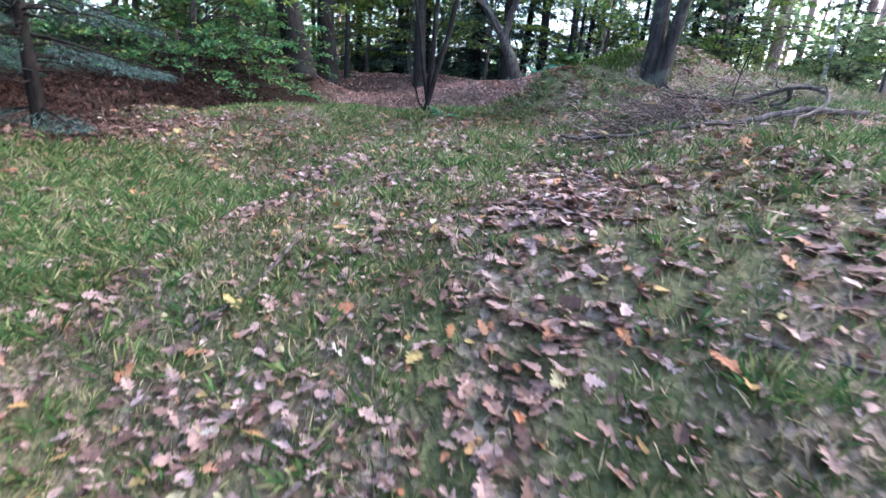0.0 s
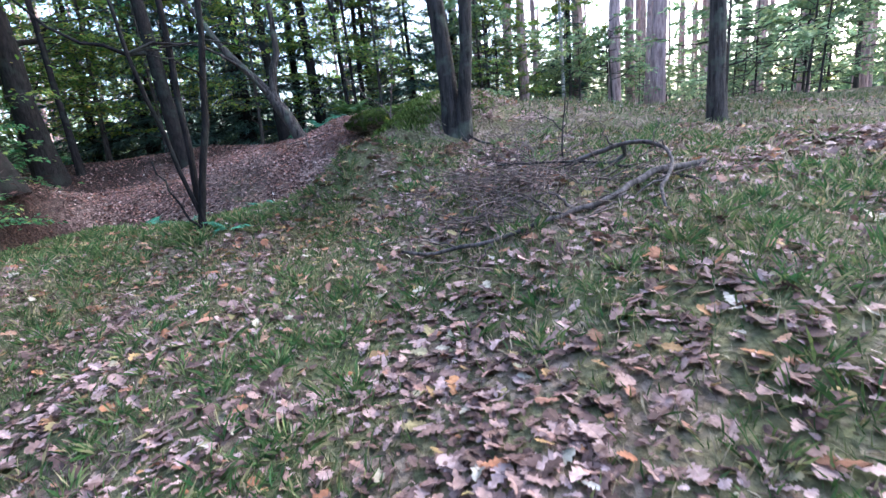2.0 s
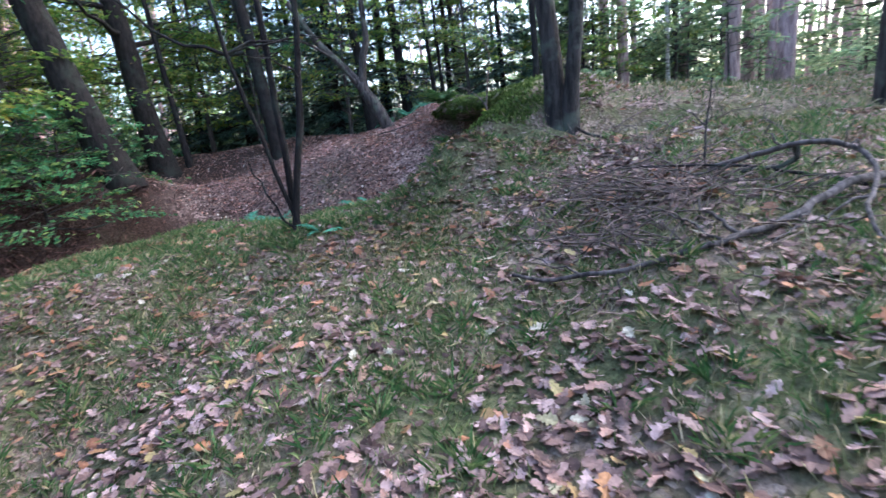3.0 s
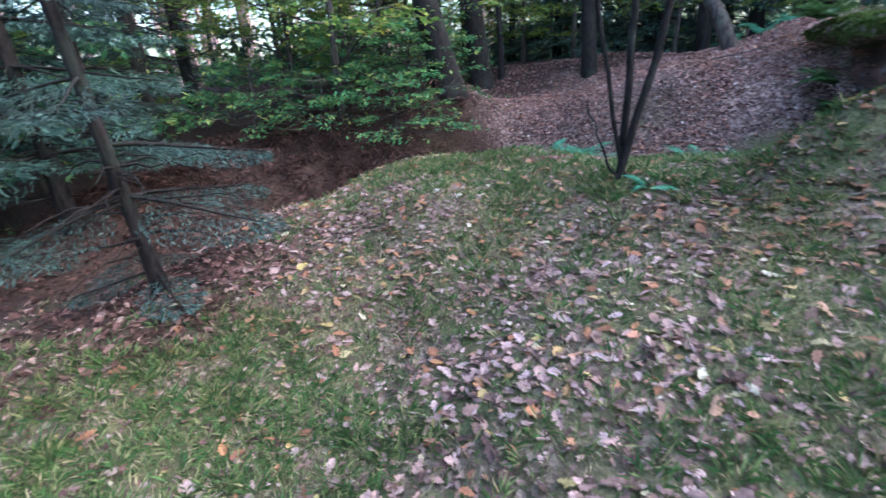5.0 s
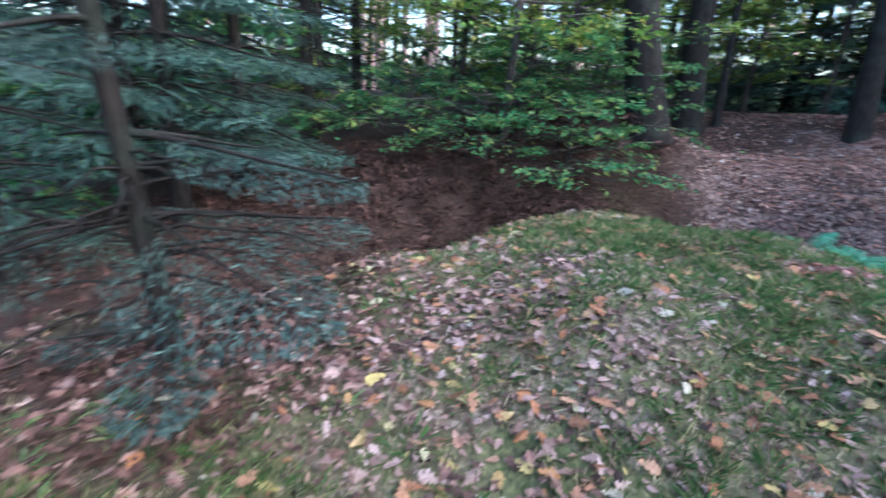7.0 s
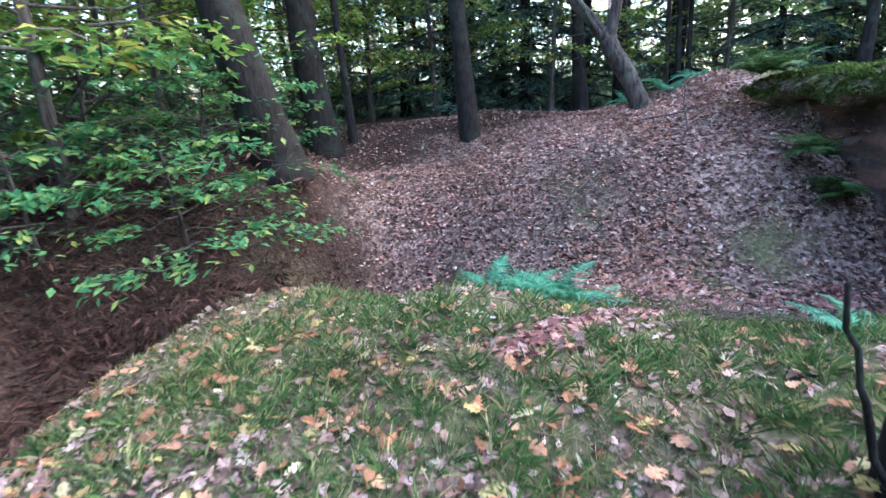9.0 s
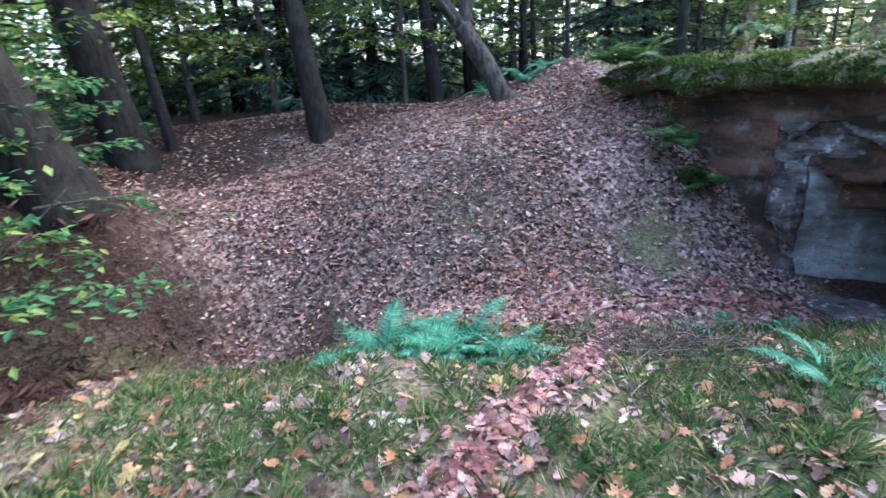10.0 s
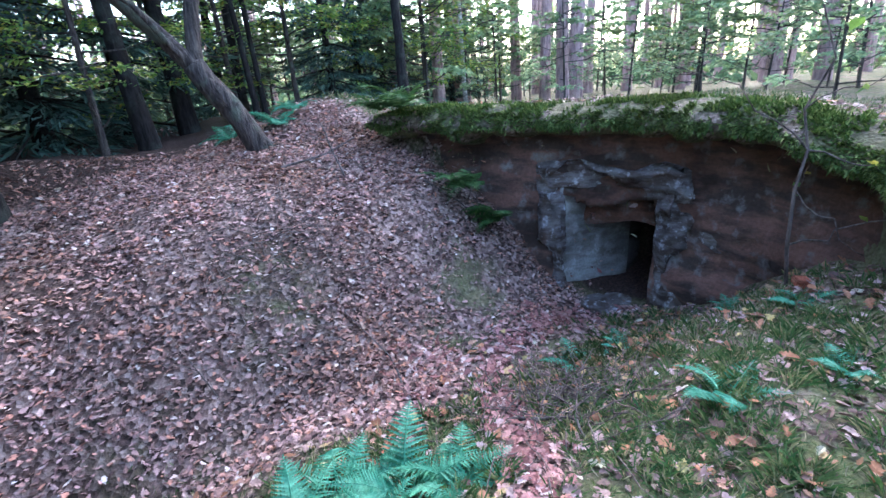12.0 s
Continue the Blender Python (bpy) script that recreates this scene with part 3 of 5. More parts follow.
def build_turf():
    """The mossy edge of earth that hangs over the bunker's front."""
    s, x, y = along_front(150)
    profile = ((2.2, -0.05), (1.6, 0.0), (1.15, 0.0), (0.75, 0.015), (0.45, 0.03), (0.2, 0.04), (0.02, 0.02), (-0.12, -0.03), (-0.21, -0.09), (-0.24, -0.15), (-0.2, -0.21), (-0.08, -0.25), (0.1, -0.27), (0.35, -0.28))
    v = []
    for i in range(len(s)):
        for d, dz in profile:
            edge = 0.1 * rough(s[i] * 1.3, 2.0, 1.0) + 0.05 * rough(s[i] * 5, 1.0, 4.0)
            hang = 0.16 * max(0, rough(s[i] * 2.1, 6.0, 2.0)) if dz < -0.05 else 0
            px = x[i] + d + edge * (1 - ease(d, 0.2, 1.0)) - 0.06
            py = y[i]
            end = ease(py, 6.2, 6.6) * (1 - ease(py, 10.9, 11.6))
            v.append((px, py, float(surface(x[i] + max(d, 0.2), py)) + 0.02 + 0.04 * rough(px * 2, py * 2, 0.5) * (dz > -0.1) + (dz - hang) * (0.25 + 0.75 * end) - 0.6 * (1 - ease(py, 6.33, 6.42))))
    n = len(profile)
    i = np.arange(len(s) - 1)[:, None] * n + np.arange(n - 1)
    p = Pile()
    p.add(v, np.stack([i, i + 1, i + n + 1, i + n], -1).reshape(-1, 4))
    ob = put("turf_edge", p, FLOOR)
    co = np.array(v)
    for name, values in (("litter", 0.12 + 0.25 * ease(co[:, 0] - np.interp(co[:, 1], FRONT[::-1, 1], FRONT[::-1, 0]), 0.2, 0.8)), ("needles", np.zeros(len(co)))):
        ob.data.attributes.new(name, "FLOAT", "POINT").data.foreach_set("value", np.asarray(values, np.float32))
    moss_on(co.reshape(len(s), n, 3))
    tagged(ob, "overhanging mossy turf on top of the bunker", "turf", kind="structure")


build_turf()


# ---- trees ----
LEAF_V = np.array(((0, 0, 0), (0.45, 0.26, 0.07), (1.0, 0, 0), (0.45, -0.26, 0.07)))
LEAF_F = np.array(((0, 1, 2), (0, 2, 3)))
NEEDLE_V = np.array(((0, 0, 0), (0.4, 0.1, 0.0), (1.0, 0, -0.06), (0.4, -0.1, 0.0)))


def bent(base, top, bend, n=9, jitter=0.0):
    """A line from base to top that sags sideways by bend, with small kinks."""
    base, top = np.asarray(base, float), np.asarray(top, float)
    t = np.linspace(0, 1, n)[:, None]
    kink = rng.normal(0, jitter, (n, 3)) * (t > 0) * (t < 1)
    return base + (top - base) * t + np.asarray(bend, float) * np.sin(np.pi * t) + kink


def trunk_pile(height, r, lean=(0, 0), bend=(0, 0, 0), top=0.35, seg=12, n=14, flare=1.35):
    p = Pile()
    pts = bent((0, 0, -0.15), (lean[0], lean[1], height), bend, n, 0.012 * r / 0.2)
    t = np.linspace(0, 1, n)
    radii = r * (1 - (1 - top) * t)
    radii[0] *= flare
    radii[1] *= 1 + (flare - 1) * 0.3
    p.tube(pts, radii, seg, knot=0.035)
    return p, pts, radii


def leafy_spray(p, wood, start, way, length, leaves, size, droop=0.15, flat=0.25, seg=4, spread=0.45):
    """A limb with side twigs that carry leaves in a flat spray."""
    way = np.asarray(way, float) / np.linalg.norm(way)
    end = np.asarray(start) + way * length - (0, 0, droop * length)
    line = bent(start, end, (0, 0, droop * length * 0.5), 6, 0.015 * length)
    wood.tube(line, np.linspace(0.012 * length + 0.003, 0.003, 6), seg)
    t = rng.beta(1.6, 1.1, leaves)
    on = np.stack([np.interp(t, np.linspace(0, 1, 6), line[:, k]) for k in range(3)], -1)
    side = np.cross(way, (0, 0, 1))
    side /= np.linalg.norm(side) + 1e-9
    reach = rng.normal(0, spread * length * (0.35 + 0.65 * np.sin(np.pi * np.clip(t, 0.05, 1))), leaves)
    at = on + side * reach[:, None] + way * np.abs(reach)[:, None] * 0.35
    at[:, 2] += rng.normal(0, flat * 0.16 * length, leaves) - 0.12 * np.abs(reach)
    heading = math.atan2(way[1], way[0]) + np.sign(reach) * 0.8 + rng.normal(0, 0.5, leaves)
    p.stamp(LEAF_V, LEAF_F, at, turns_of(heading, rng.normal(0.25, 0.3, leaves), rng.normal(0, 0.35, leaves)), size * rng.uniform(0.7, 1.3, leaves))


def broadleaf(name, label, height, r, mat_bark, mat_leaf, first, limbs, leaves, size, lean=(0, 0), reach=2.2, category="tree", group="", bend=(0, 0, 0), twigs=3):
    """A leaf tree at the origin: trunk, limbs and a crown of loose sprays with gaps."""
    tree = thing(name, (0, 0, 0), label, category, group)
    p, pts, radii = trunk_pile(height, r, lean, bend)
    put("trunk", p, mat_bark, tree)
    wood, crown = Pile(), Pile()
    t_at = np.linspace(0, 1, len(pts))
    for k in range(limbs):
        t = rng.uniform(first, 1.0)
        start = np.array([np.interp(t, t_at, pts[:, c]) for c in range(3)])
        a = k * 2.4 + rng.normal(0, 0.4)
        length = reach * rng.uniform(0.6, 1.15) * (1.15 - 0.75 * (t - first) / (1.001 - first))
        way = np.array((math.cos(a), math.sin(a), rng.uniform(0.05, 0.55)))
        end = start + way / np.linalg.norm(way) * length
        wood.tube(bent(start, end, (0, 0, -0.08 * length), 6, 0.02 * length), np.linspace(max(0.35 * r * (1 - 0.6 * t), 0.012), 0.006, 6), 5)
        for _ in range(twigs):
            u = rng.uniform(0.25, 1.0)
            b = a + rng.normal(0, 0.7)
            leafy_spray(crown, wood, start + (end - start) * u, (math.cos(b), math.sin(b), rng.uniform(-0.1, 0.3)), length * rng.uniform(0.35, 0.6), leaves, size)
    tagged(put("branchwork", wood, mat_bark, tree), kind="stuff")
    put("crown", crown, mat_leaf, tree, smooth=False)
    return tree


def spruce(label, height, r, low, whorls, per, reach, dense, size, mat=None, group="spruces", dead=0, droop=0.3, lean=None):
    """A spruce at the origin: straight trunk, tiers of hanging branches set with needle twigs, dead twigs below."""
    tree = thing("spruce", (0, 0, 0), label, "tree", group)
    p, pts, radii = trunk_pile(height, r, lean or (rng.normal(0, 0.1), rng.normal(0, 0.1)), top=0.12, seg=9)
    axis = (pts[-1] - pts[0]) / height
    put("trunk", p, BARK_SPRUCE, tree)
    wood, green = Pile(), Pile()
    for w in range(whorls):
        z = low + (height - low) * (w + rng.uniform(-0.3, 0.3)) / whorls
        z = max(z, 0.15)
        long = reach * (1 - 0.93 * ((z - low) / (height - low)) ** 1.1) if z > low else reach
        for k in range(per):
            if rng.uniform() < 0.22:
                continue
            a = k * 2 * math.pi / per + w * 0.9 + rng.normal(0, 0.4)
            length = max(0.15, long * rng.uniform(0.4, 1.25))
            way = np.array((math.cos(a), math.sin(a), 0))
            side = np.array((-math.sin(a), math.cos(a), 0))
            t = np.linspace(0, 1, 7)
            line = way * (t * length)[:, None] + (axis[0] * z, axis[1] * z, z)
            line[:, 2] += -droop * length * t**1.5 + 0.12 * length * np.clip(t - 0.6, 0, 1)
            wood.tube(line, np.linspace(0.008 + 0.008 * length, 0.003, 7), 4)
            m = max(6, int(dense * length))
            u = rng.uniform(0.15, 1.0, m)
            on = np.stack([np.interp(u, t, line[:, c]) for c in range(3)], -1)
            s = rng.choice((-1, 1), m) * rng.uniform(0, 1, m) ** 0.8 * 0.34 * length * np.sin(np.pi * np.clip(0.25 + 0.7 * u, 0, 1))
            on = on + side * s[:, None] + way * (np.abs(s) * 0.55)[:, None]
            on[:, 2] -= 0.25 * np.abs(s) + rng.uniform(0, 0.05, m) * length
            green.stamp(NEEDLE_V, LEAF_F, on, turns_of(a + np.sign(s) * 0.75 + rng.normal(0, 0.4, m), rng.normal(0.3, 0.3, m), rng.normal(0, 0.5, m)), size * rng.uniform(0.6, 1.4, m))
    for _ in range(dead):
        z, a, length = rng.uniform(0.4, low + 1.0), rng.uniform(0, 6.3), reach * rng.uniform(0.25, 0.75)
        way = np.array((math.cos(a), math.sin(a), -0.12))
        base = np.array((axis[0] * z, axis[1] * z, z))
        wood.tube(bent(base, way * length + base, (0, 0, 0.05), 5, 0.02), np.linspace(0.012, 0.003, 5), 4)
    tagged(put("branchwork", wood, BARK_SPRUCE, tree), kind="stuff")
    put("crown", green, mat or NEEDLE, tree, smooth=False)
    return tree


def pine(label, height, r, group="pines"):
    """A tall pine at the origin: bare reddish trunk, dead stubs and a high crown."""
    tree = thing("pine_tree", (0, 0, 0), label, "tree", group)
    p, pts, radii = trunk_pile(height, r, (rng.normal(0, 0.25), rng.normal(0, 0.25)), top=0.45, seg=10, flare=1.2)
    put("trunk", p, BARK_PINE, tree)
    wood, green = Pile(), Pile()
    for k in range(16):
        z, a, length = rng.uniform(0.55, 0.99) * height, k * 2.4, rng.uniform(0.8, 2.2)
        start = np.array((0.0, 0.0, z))
        end = start + (math.cos(a) * length, math.sin(a) * length, 0.5 * length)
        wood.tube(bent(start, end, (0, 0, -0.1), 5, 0.05), np.linspace(0.05, 0.012, 5), 5)
        at = end + rng.normal(0, 0.42, (90, 3)) * (1, 1, 0.5)
        green.stamp(NEEDLE_V, LEAF_F, at, spins(90, 0.7), rng.uniform(0.2, 0.4, 90))
    tagged(put("branchwork", wood, BARK_PINE, tree), kind="stuff")
    put("crown", green, NEEDLE_PINE, tree, smooth=False)
    return tree


def stand(tree, x, y, turn=0.0, size=1.0, sink=0.04):
    """Sets a tree that was built at the origin on the ground."""
    tree.matrix_basis = Matrix.LocRotScale(foot(x, y, sink), Euler((0, 0, turn)), (size,) * 3)
    return tree


def again(tree, x, y, turn=0.0, size=1.0, tall=1.0):
    """One more of the same kind."""
    one = copy_thing(tree, Matrix.Identity(4))
    one.matrix_basis = Matrix.LocRotScale(foot(x, y), Euler((0, 0, turn)), (size, size, size * tall))
    return one


# big trunks beyond the leaf slope
def big_trunk(x, y, r, height, lean, label, mat=BARK_BACKLIT, limbs=5, first=0.45, leaf=LEAF_BEECH, leaves=60, reach=2.4, name="tree", bend=(0, 0, 0)):
    return stand(broadleaf(name, label, height, r, mat, leaf, first, limbs, leaves, 0.1, lean, reach, bend=bend), x, y, 0.0)


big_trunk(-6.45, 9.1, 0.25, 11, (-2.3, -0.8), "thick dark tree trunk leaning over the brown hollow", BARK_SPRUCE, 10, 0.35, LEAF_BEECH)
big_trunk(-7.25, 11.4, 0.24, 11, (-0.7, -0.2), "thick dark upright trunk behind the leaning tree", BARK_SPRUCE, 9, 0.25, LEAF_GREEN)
big_trunk(-7.0, 11.9, 0.07, 9, (-0.5, 0.2), "slim dark stem beside a thicker trunk", BARK_BACKLIT, 6, 0.3, LEAF_GREEN)
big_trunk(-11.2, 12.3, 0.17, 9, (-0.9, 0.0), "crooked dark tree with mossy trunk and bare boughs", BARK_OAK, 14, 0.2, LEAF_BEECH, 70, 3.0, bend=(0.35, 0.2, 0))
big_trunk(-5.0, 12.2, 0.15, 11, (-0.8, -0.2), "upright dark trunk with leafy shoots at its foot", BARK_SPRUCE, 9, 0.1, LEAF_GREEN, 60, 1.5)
big_trunk(-3.3, 14.7, 0.13, 12, (-0.7, -0.1), "straight dark tree trunk beside the leaf slope", BARK_BACKLIT, 5, 0.5, LEAF_BEECH)
big_trunk(-2.46, 16.2, 0.15, 13, (-0.6, 0.1), "straight dark tree trunk with reddish bark", BARK_BACKLIT, 5, 0.5, LEAF_BEECH)
big_trunk(-1.5, 15.0, 0.055, 9, (-1.0, 0.3), "thin dark stem curving up from a double root", BARK_BACKLIT, 5, 0.4, LEAF_BEECH, bend=(0.2, 0, 0))
big_trunk(-1.3, 15.2, 0.05, 9, (-0.2, 0.3), "thin dark upright stem beside a curving one", BARK_BACKLIT, 5, 0.4, LEAF_BEECH)
big_trunk(3.71, 6.9, 0.1, 9, (-0.1, 0.2), "slim dark tree on the mound", BARK_OAK, 6, 0.3, LEAF_HAZED, 60, 1.6)
big_trunk(1.14, 14.3, 0.09, 10, (0.0, 0.1), "slim dark trunk behind the mound", BARK_BACKLIT, 6, 0.3, LEAF_HAZED, 60, 1.8)


def forked_tree():
    """The old tree at the top of the leaf slope, leaning and forked."""
    tree = thing("forked_tree", foot(-2.33, 12.0), "old leaning forked tree with deeply furrowed grey bark", "tree")
    p = Pile()
    p.tube(bent((0.05, 0, -0.15), (-0.58, 0.2, 1.0), (0.03, 0, -0.06), 9, 0.012), np.linspace(0.15, 0.12, 9), 13, knot=0.06)
    put("trunk", p, BARK_OAK, tree)
    for end, bend, r in (((-2.4, 0.4, 3.7), (-0.08, 0, -0.1), 0.095), ((-0.4, 0.45, 3.8), (0.1, 0, -0.15), 0.09), ((-1.9, -0.1, 2.1), (0, 0, 0.2), 0.035)):
        q = Pile()
        q.tube(bent((-0.56, 0.2, 0.94), end, bend, 9, 0.02), np.linspace(r, r * 0.4, 9), 10, knot=0.06)
        put("limb", q, BARK_OAK, tree)
    wood, crown = Pile(), Pile()
    for k in range(26):
        start = np.array((-0.9, 0.35, 2.9)) + rng.normal(0, 0.5, 3)
        a = rng.uniform(0, 6.3)
        leafy_spray(crown, wood, start, (math.cos(a), math.sin(a), 0.3), rng.uniform(0.6, 1.3), 40, 0.09)
    tagged(put("branchwork", wood, BARK_OAK, tree), kind="stuff")
    put("crown", crown, LEAF_BEECH, tree, smooth=False)


forked_tree()


def many_stemmed():
    """The clump of thin stems beside the way."""
    x, y = -2.24, 5.77
    tree = thing("stem_clump", foot(x, y), "clump of thin dark stems fanning from one root", "tree")
    stems = ((-0.3, -0.12, 0.7, 0.014, (-0.03, 0, -0.06)), (-0.4, -0.25, 3.6, 0.022, (-0.1, -0.1, 0)), (-0.05, -0.1, 4.6, 0.034, (0.02, 0.05, 0)), (0.5, 0.0, 4.4, 0.036, (0.1, 0.0, -0.2)))
    wood, crown = Pile(), Pile()
    for k, (dx, dy, h, r, bend) in enumerate(stems):
        p = Pile()
        a = k * 1.05
        base = np.array((0.07 * math.cos(a), 0.07 * math.sin(a), -0.1))
        line = bent(base, (dx, dy, h), bend, 12, 0.012)
        p.tube(line, np.linspace(r, r * 0.45, 12), 9, knot=0.05)
        put("stem", p, BARK_BACKLIT, tree)
        for j in range(5):
            t = rng.integers(4, 12)
            b = rng.uniform(0, 6.3)
            way = (math.cos(b), math.sin(b), 0.25)
            if h > 2:
                leafy_spray(crown, wood, line[t], way, rng.uniform(0.5, 1.2), 4 if line[t][2] < 2.4 else 40, 0.07)
    # a long bare bough to the far side
    wood.tube(bent((-0.15, -0.1, 1.6), (-1.3, -0.5, 2.6), (0, 0, -0.3), 9, 0.02), np.linspace(0.02, 0.006, 9), 6)
    tagged(put("branchwork", wood, BARK_BACKLIT, tree), kind="stuff")
    put("crown", crown, LEAF_BEECH, tree, smooth=False)


many_stemmed()


def mound_tree():
    """The double-stemmed tree on the mound behind the dead branches."""
    tree = thing("twin_tree", foot(0.34, 6.5), "twin-stemmed dark tree with lichen-spotted bark on the mound", "tree")
    for base, end, r, bend in (((-0.04, 0.02, -0.1), (-0.2, 0.4, 5.5), 0.1, (-0.02, 0, 0)), ((0.07, -0.03, -0.1), (0.1, -0.2, 5.2), 0.075, (0.12, 0, 0))):
        p = Pile()
        p.tube(bent(base, end, bend, 12, 0.012), np.r_[r * 1.4, np.linspace(r, r * 0.5, 11)], 11, knot=0.05)
        put("stem", p, BARK_TWIN, tree)
    wood, crown = Pile(), Pile()
    for k in range(26):
        z, a = rng.uniform(1.7, 5.2), rng.uniform(0, 6.3)
        leafy_spray(crown, wood, (0, 0, z), (math.cos(a), math.sin(a), 0.3), rng.uniform(0.6, 1.5), 14 if z < 2.6 else 45, 0.085)
    tagged(put("branchwork", wood, BARK_OAK, tree), kind="stuff")
    put("crown", crown, LEAF_GREEN, tree, smooth=False)


mound_tree()

# the birch and the pines behind the mound
birch = stand(broadleaf("birch_tree", "slim white-barked birch behind the mound", 11, 0.065, BARK_BIRCH, LEAF_HAZED, 0.4, 9, 60, 0.09, (-0.25, 0), 1.3), 5.86, 18.1)
PINE = stand(pine("tall pine with a bare pinkish trunk", 17, 0.16), 5.9, 14.27)

# spruces near the way and behind the hollow
NEAR_SPRUCE = stand(spruce("young blue-green spruce with drooping boughs at the edge of the hollow", 6.5, 0.075, 0.25, 15, 6, 1.6, 560, 0.055, dead=14, droop=0.2), -7.4, 1.9, 0.4)
SMALL_SPRUCE = stand(spruce("slim blue-green spruce with wispy boughs at the edge of the grass", 7.0, 0.055, 0.2, 14, 4, 1.1, 850, 0.044, NEEDLE_BLUE, dead=24, droop=0.22, lean=(-0.2, -0.6)), -4.85, 2.95, 0.9)
FINE_SPRUCE = stand(spruce("spruce with bare dark trunk and wispy boughs", 9.0, 0.1, 1.0, 17, 6, 1.7, 330, 0.075, dead=26, droop=0.2), -7.9, 0.4, 0.2)
again(FINE_SPRUCE, -8.3, 3.3, 1.4, 1.0)
again(FINE_SPRUCE, -8.9, 4.1, 3.0, 0.9)
MID_SPRUCE = stand(spruce("dark spruce with bare lower boughs among other spruces", 11, 0.13, 1.5, 20, 7, 2.1, 60, 0.2, dead=30), -9.4, 2.9, 1.0)
DARK_SPRUCE = stand(spruce("dense dark spruce with hanging boughs to the ground", 10, 0.14, 0.4, 24, 8, 2.0, 70, 0.22, dead=10), -4.6, 16.2, 0.0)
OLD_SPRUCE = stand(spruce("tall thin spruce with dead grey twigs", 13, 0.12, 4.0, 16, 6, 1.9, 55, 0.24, NEEDLE_DRY, dead=55), -10.8, 5.6, 0.0)
# those at negative y are unseen, added to shade the ground on the left
for x, y, turn, size in ((-7.0, -2.6, 1.9, 0.95), (-4.4, -4.0, 2.7, 1.0), (-2.0, -4.5, 0.2, 1.0), (-13.2, 2.2, 1.2, 1.1), (-14.3, 4.9, 3.0, 1.0), (-16.0, 7.6, 0.3, 1.1), (-17.5, 3.2, 2.6, 1.2), (-8.9, -2.2, 3.3, 0.8)):
    again(MID_SPRUCE, x, y, turn, size)
for x, y, turn, size in ((-12.4, 7.2, 1.0, 0.95), (-16.4, 5.4, 0.5, 1.1), (-18.2, 8.4, 3.7, 1.0), (-6.2, 17.5, 1.5, 0.9), (-1.2, 17.0, 4.0, 0.8)):
    again(OLD_SPRUCE, x, y, turn, size)
for x, y, turn, size in ((-3.3, 17.4, 1.2, 1.0), (-6.3, 15.6, 2.4, 0.85), (-5.6, 18.8, 3.1, 1.1), (-8.2, 17.6, 0.8, 1.0), (-1.0, 19.5, 5.1, 0.9), (0.4, 15.9, 4.0, 0.62), (1.9, 17.6, 2.2, 0.8), (3.2, 18.6, 1.1, 0.75), (-10.4, 18.5, 0.3, 1.0), (6.8, 20.0, 3.0, 0.8), (-24, 10, 1.0, 1.2)):
    again(DARK_SPRUCE, x, y, turn, size)

# spruces added out of view behind the start, only to block sky light
for x, y, turn, size in ((-3.4, -1.7, 0.2, 0.95), (-5.3, -2.9, 1.5, 1.05), (-1.3, -2.6, 2.6, 0.9), (-6.9, -1.9, 3.5, 1.0), (-2.4, -4.2, 4.1, 1.1), (0.8, -3.9, 5.2, 0.9), (-8.8, -3.0, 0.9, 1.1), (-4.4, -5.2, 2.0, 1.1)):
    again(DARK_SPRUCE, x, y, turn, size)

# pines beyond the mound
for k in range(64):
    a, d = radians(-4 + 86 * rng.uniform()), 10.5 + 34 * rng.uniform() ** 0.9
    x, y = 1.0 + d * math.sin(a), 5.5 + d * math.cos(a)
    if x > 2.2:
        again(PINE, x, y, rng.uniform(0, 6), rng.uniform(0.85, 1.35))
for k in range(22):
    a, d = radians(-80 + 60 * rng.uniform()), 17 + 22 * rng.uniform()
    again(PINE, -3 + d * math.sin(a), 5 + d * math.cos(a), rng.uniform(0, 6), rng.uniform(0.9, 1.2))

# leaf trees and undergrowth
BEECH = stand(broadleaf("beech_tree", "young beech with yellowing leaves in flat layers", 6.5, 0.07, BARK_OAK, LEAF_BEECH, 0.1, 30, 80, 0.11, (0.2, 0.1), 2.4, group="young beeches"), -8.0, 7.7, 0.5)
for x, y, turn, size in ((-9.6, 9.4, 0.6, 1.0), (-8.4, 12.6, 1.1, 0.95), (-11.8, 6.2, 3.6, 0.9), (-1.6, 15.9, 2.0, 0.8), (-3.9, 14.6, 5.5, 0.75), (-17.5, 9.8, 1.9, 1.3), (-10.5, 15.5, 3.9, 1.2), (-7.3, 16.2, 1.4, 1.0), (-21, 12.5, 0.2, 1.5), (-16.8, 19.5, 4.4, 1.5), (-11.8, 21, 2.7, 1.5), (-8.2, 22, 0.8, 1.4), (0.6, 22, 2.2, 1.3), (-22, 6, 5.3, 1.4), (-21, 1, 3.9, 1.4), (2.6, 16.4, 3.0, 0.85), (-10.9, 8.9, 1.5, 1.0), (-9.0, 13.6, 3.0, 1.05), (-13.5, 10.5, 4.2, 1.1), (-12.4, 14.8, 0.2, 1.2), (-6.2, 14.2, 2.5, 0.8), (-0.6, 15.4, 1.0, 0.75), (-16.2, 12.6, 5.0, 1.3), (-14.8, 17.2, 2.0, 1.3), (-2.0, 21.5, 3.3, 1.3), (-19.5, 15.5, 0.9, 1.4), (-4.5, 23, 0.4, 1.4), (-15.5, -5.0, 0.9, 1.2)):
    again(BEECH, x, y, turn, size)
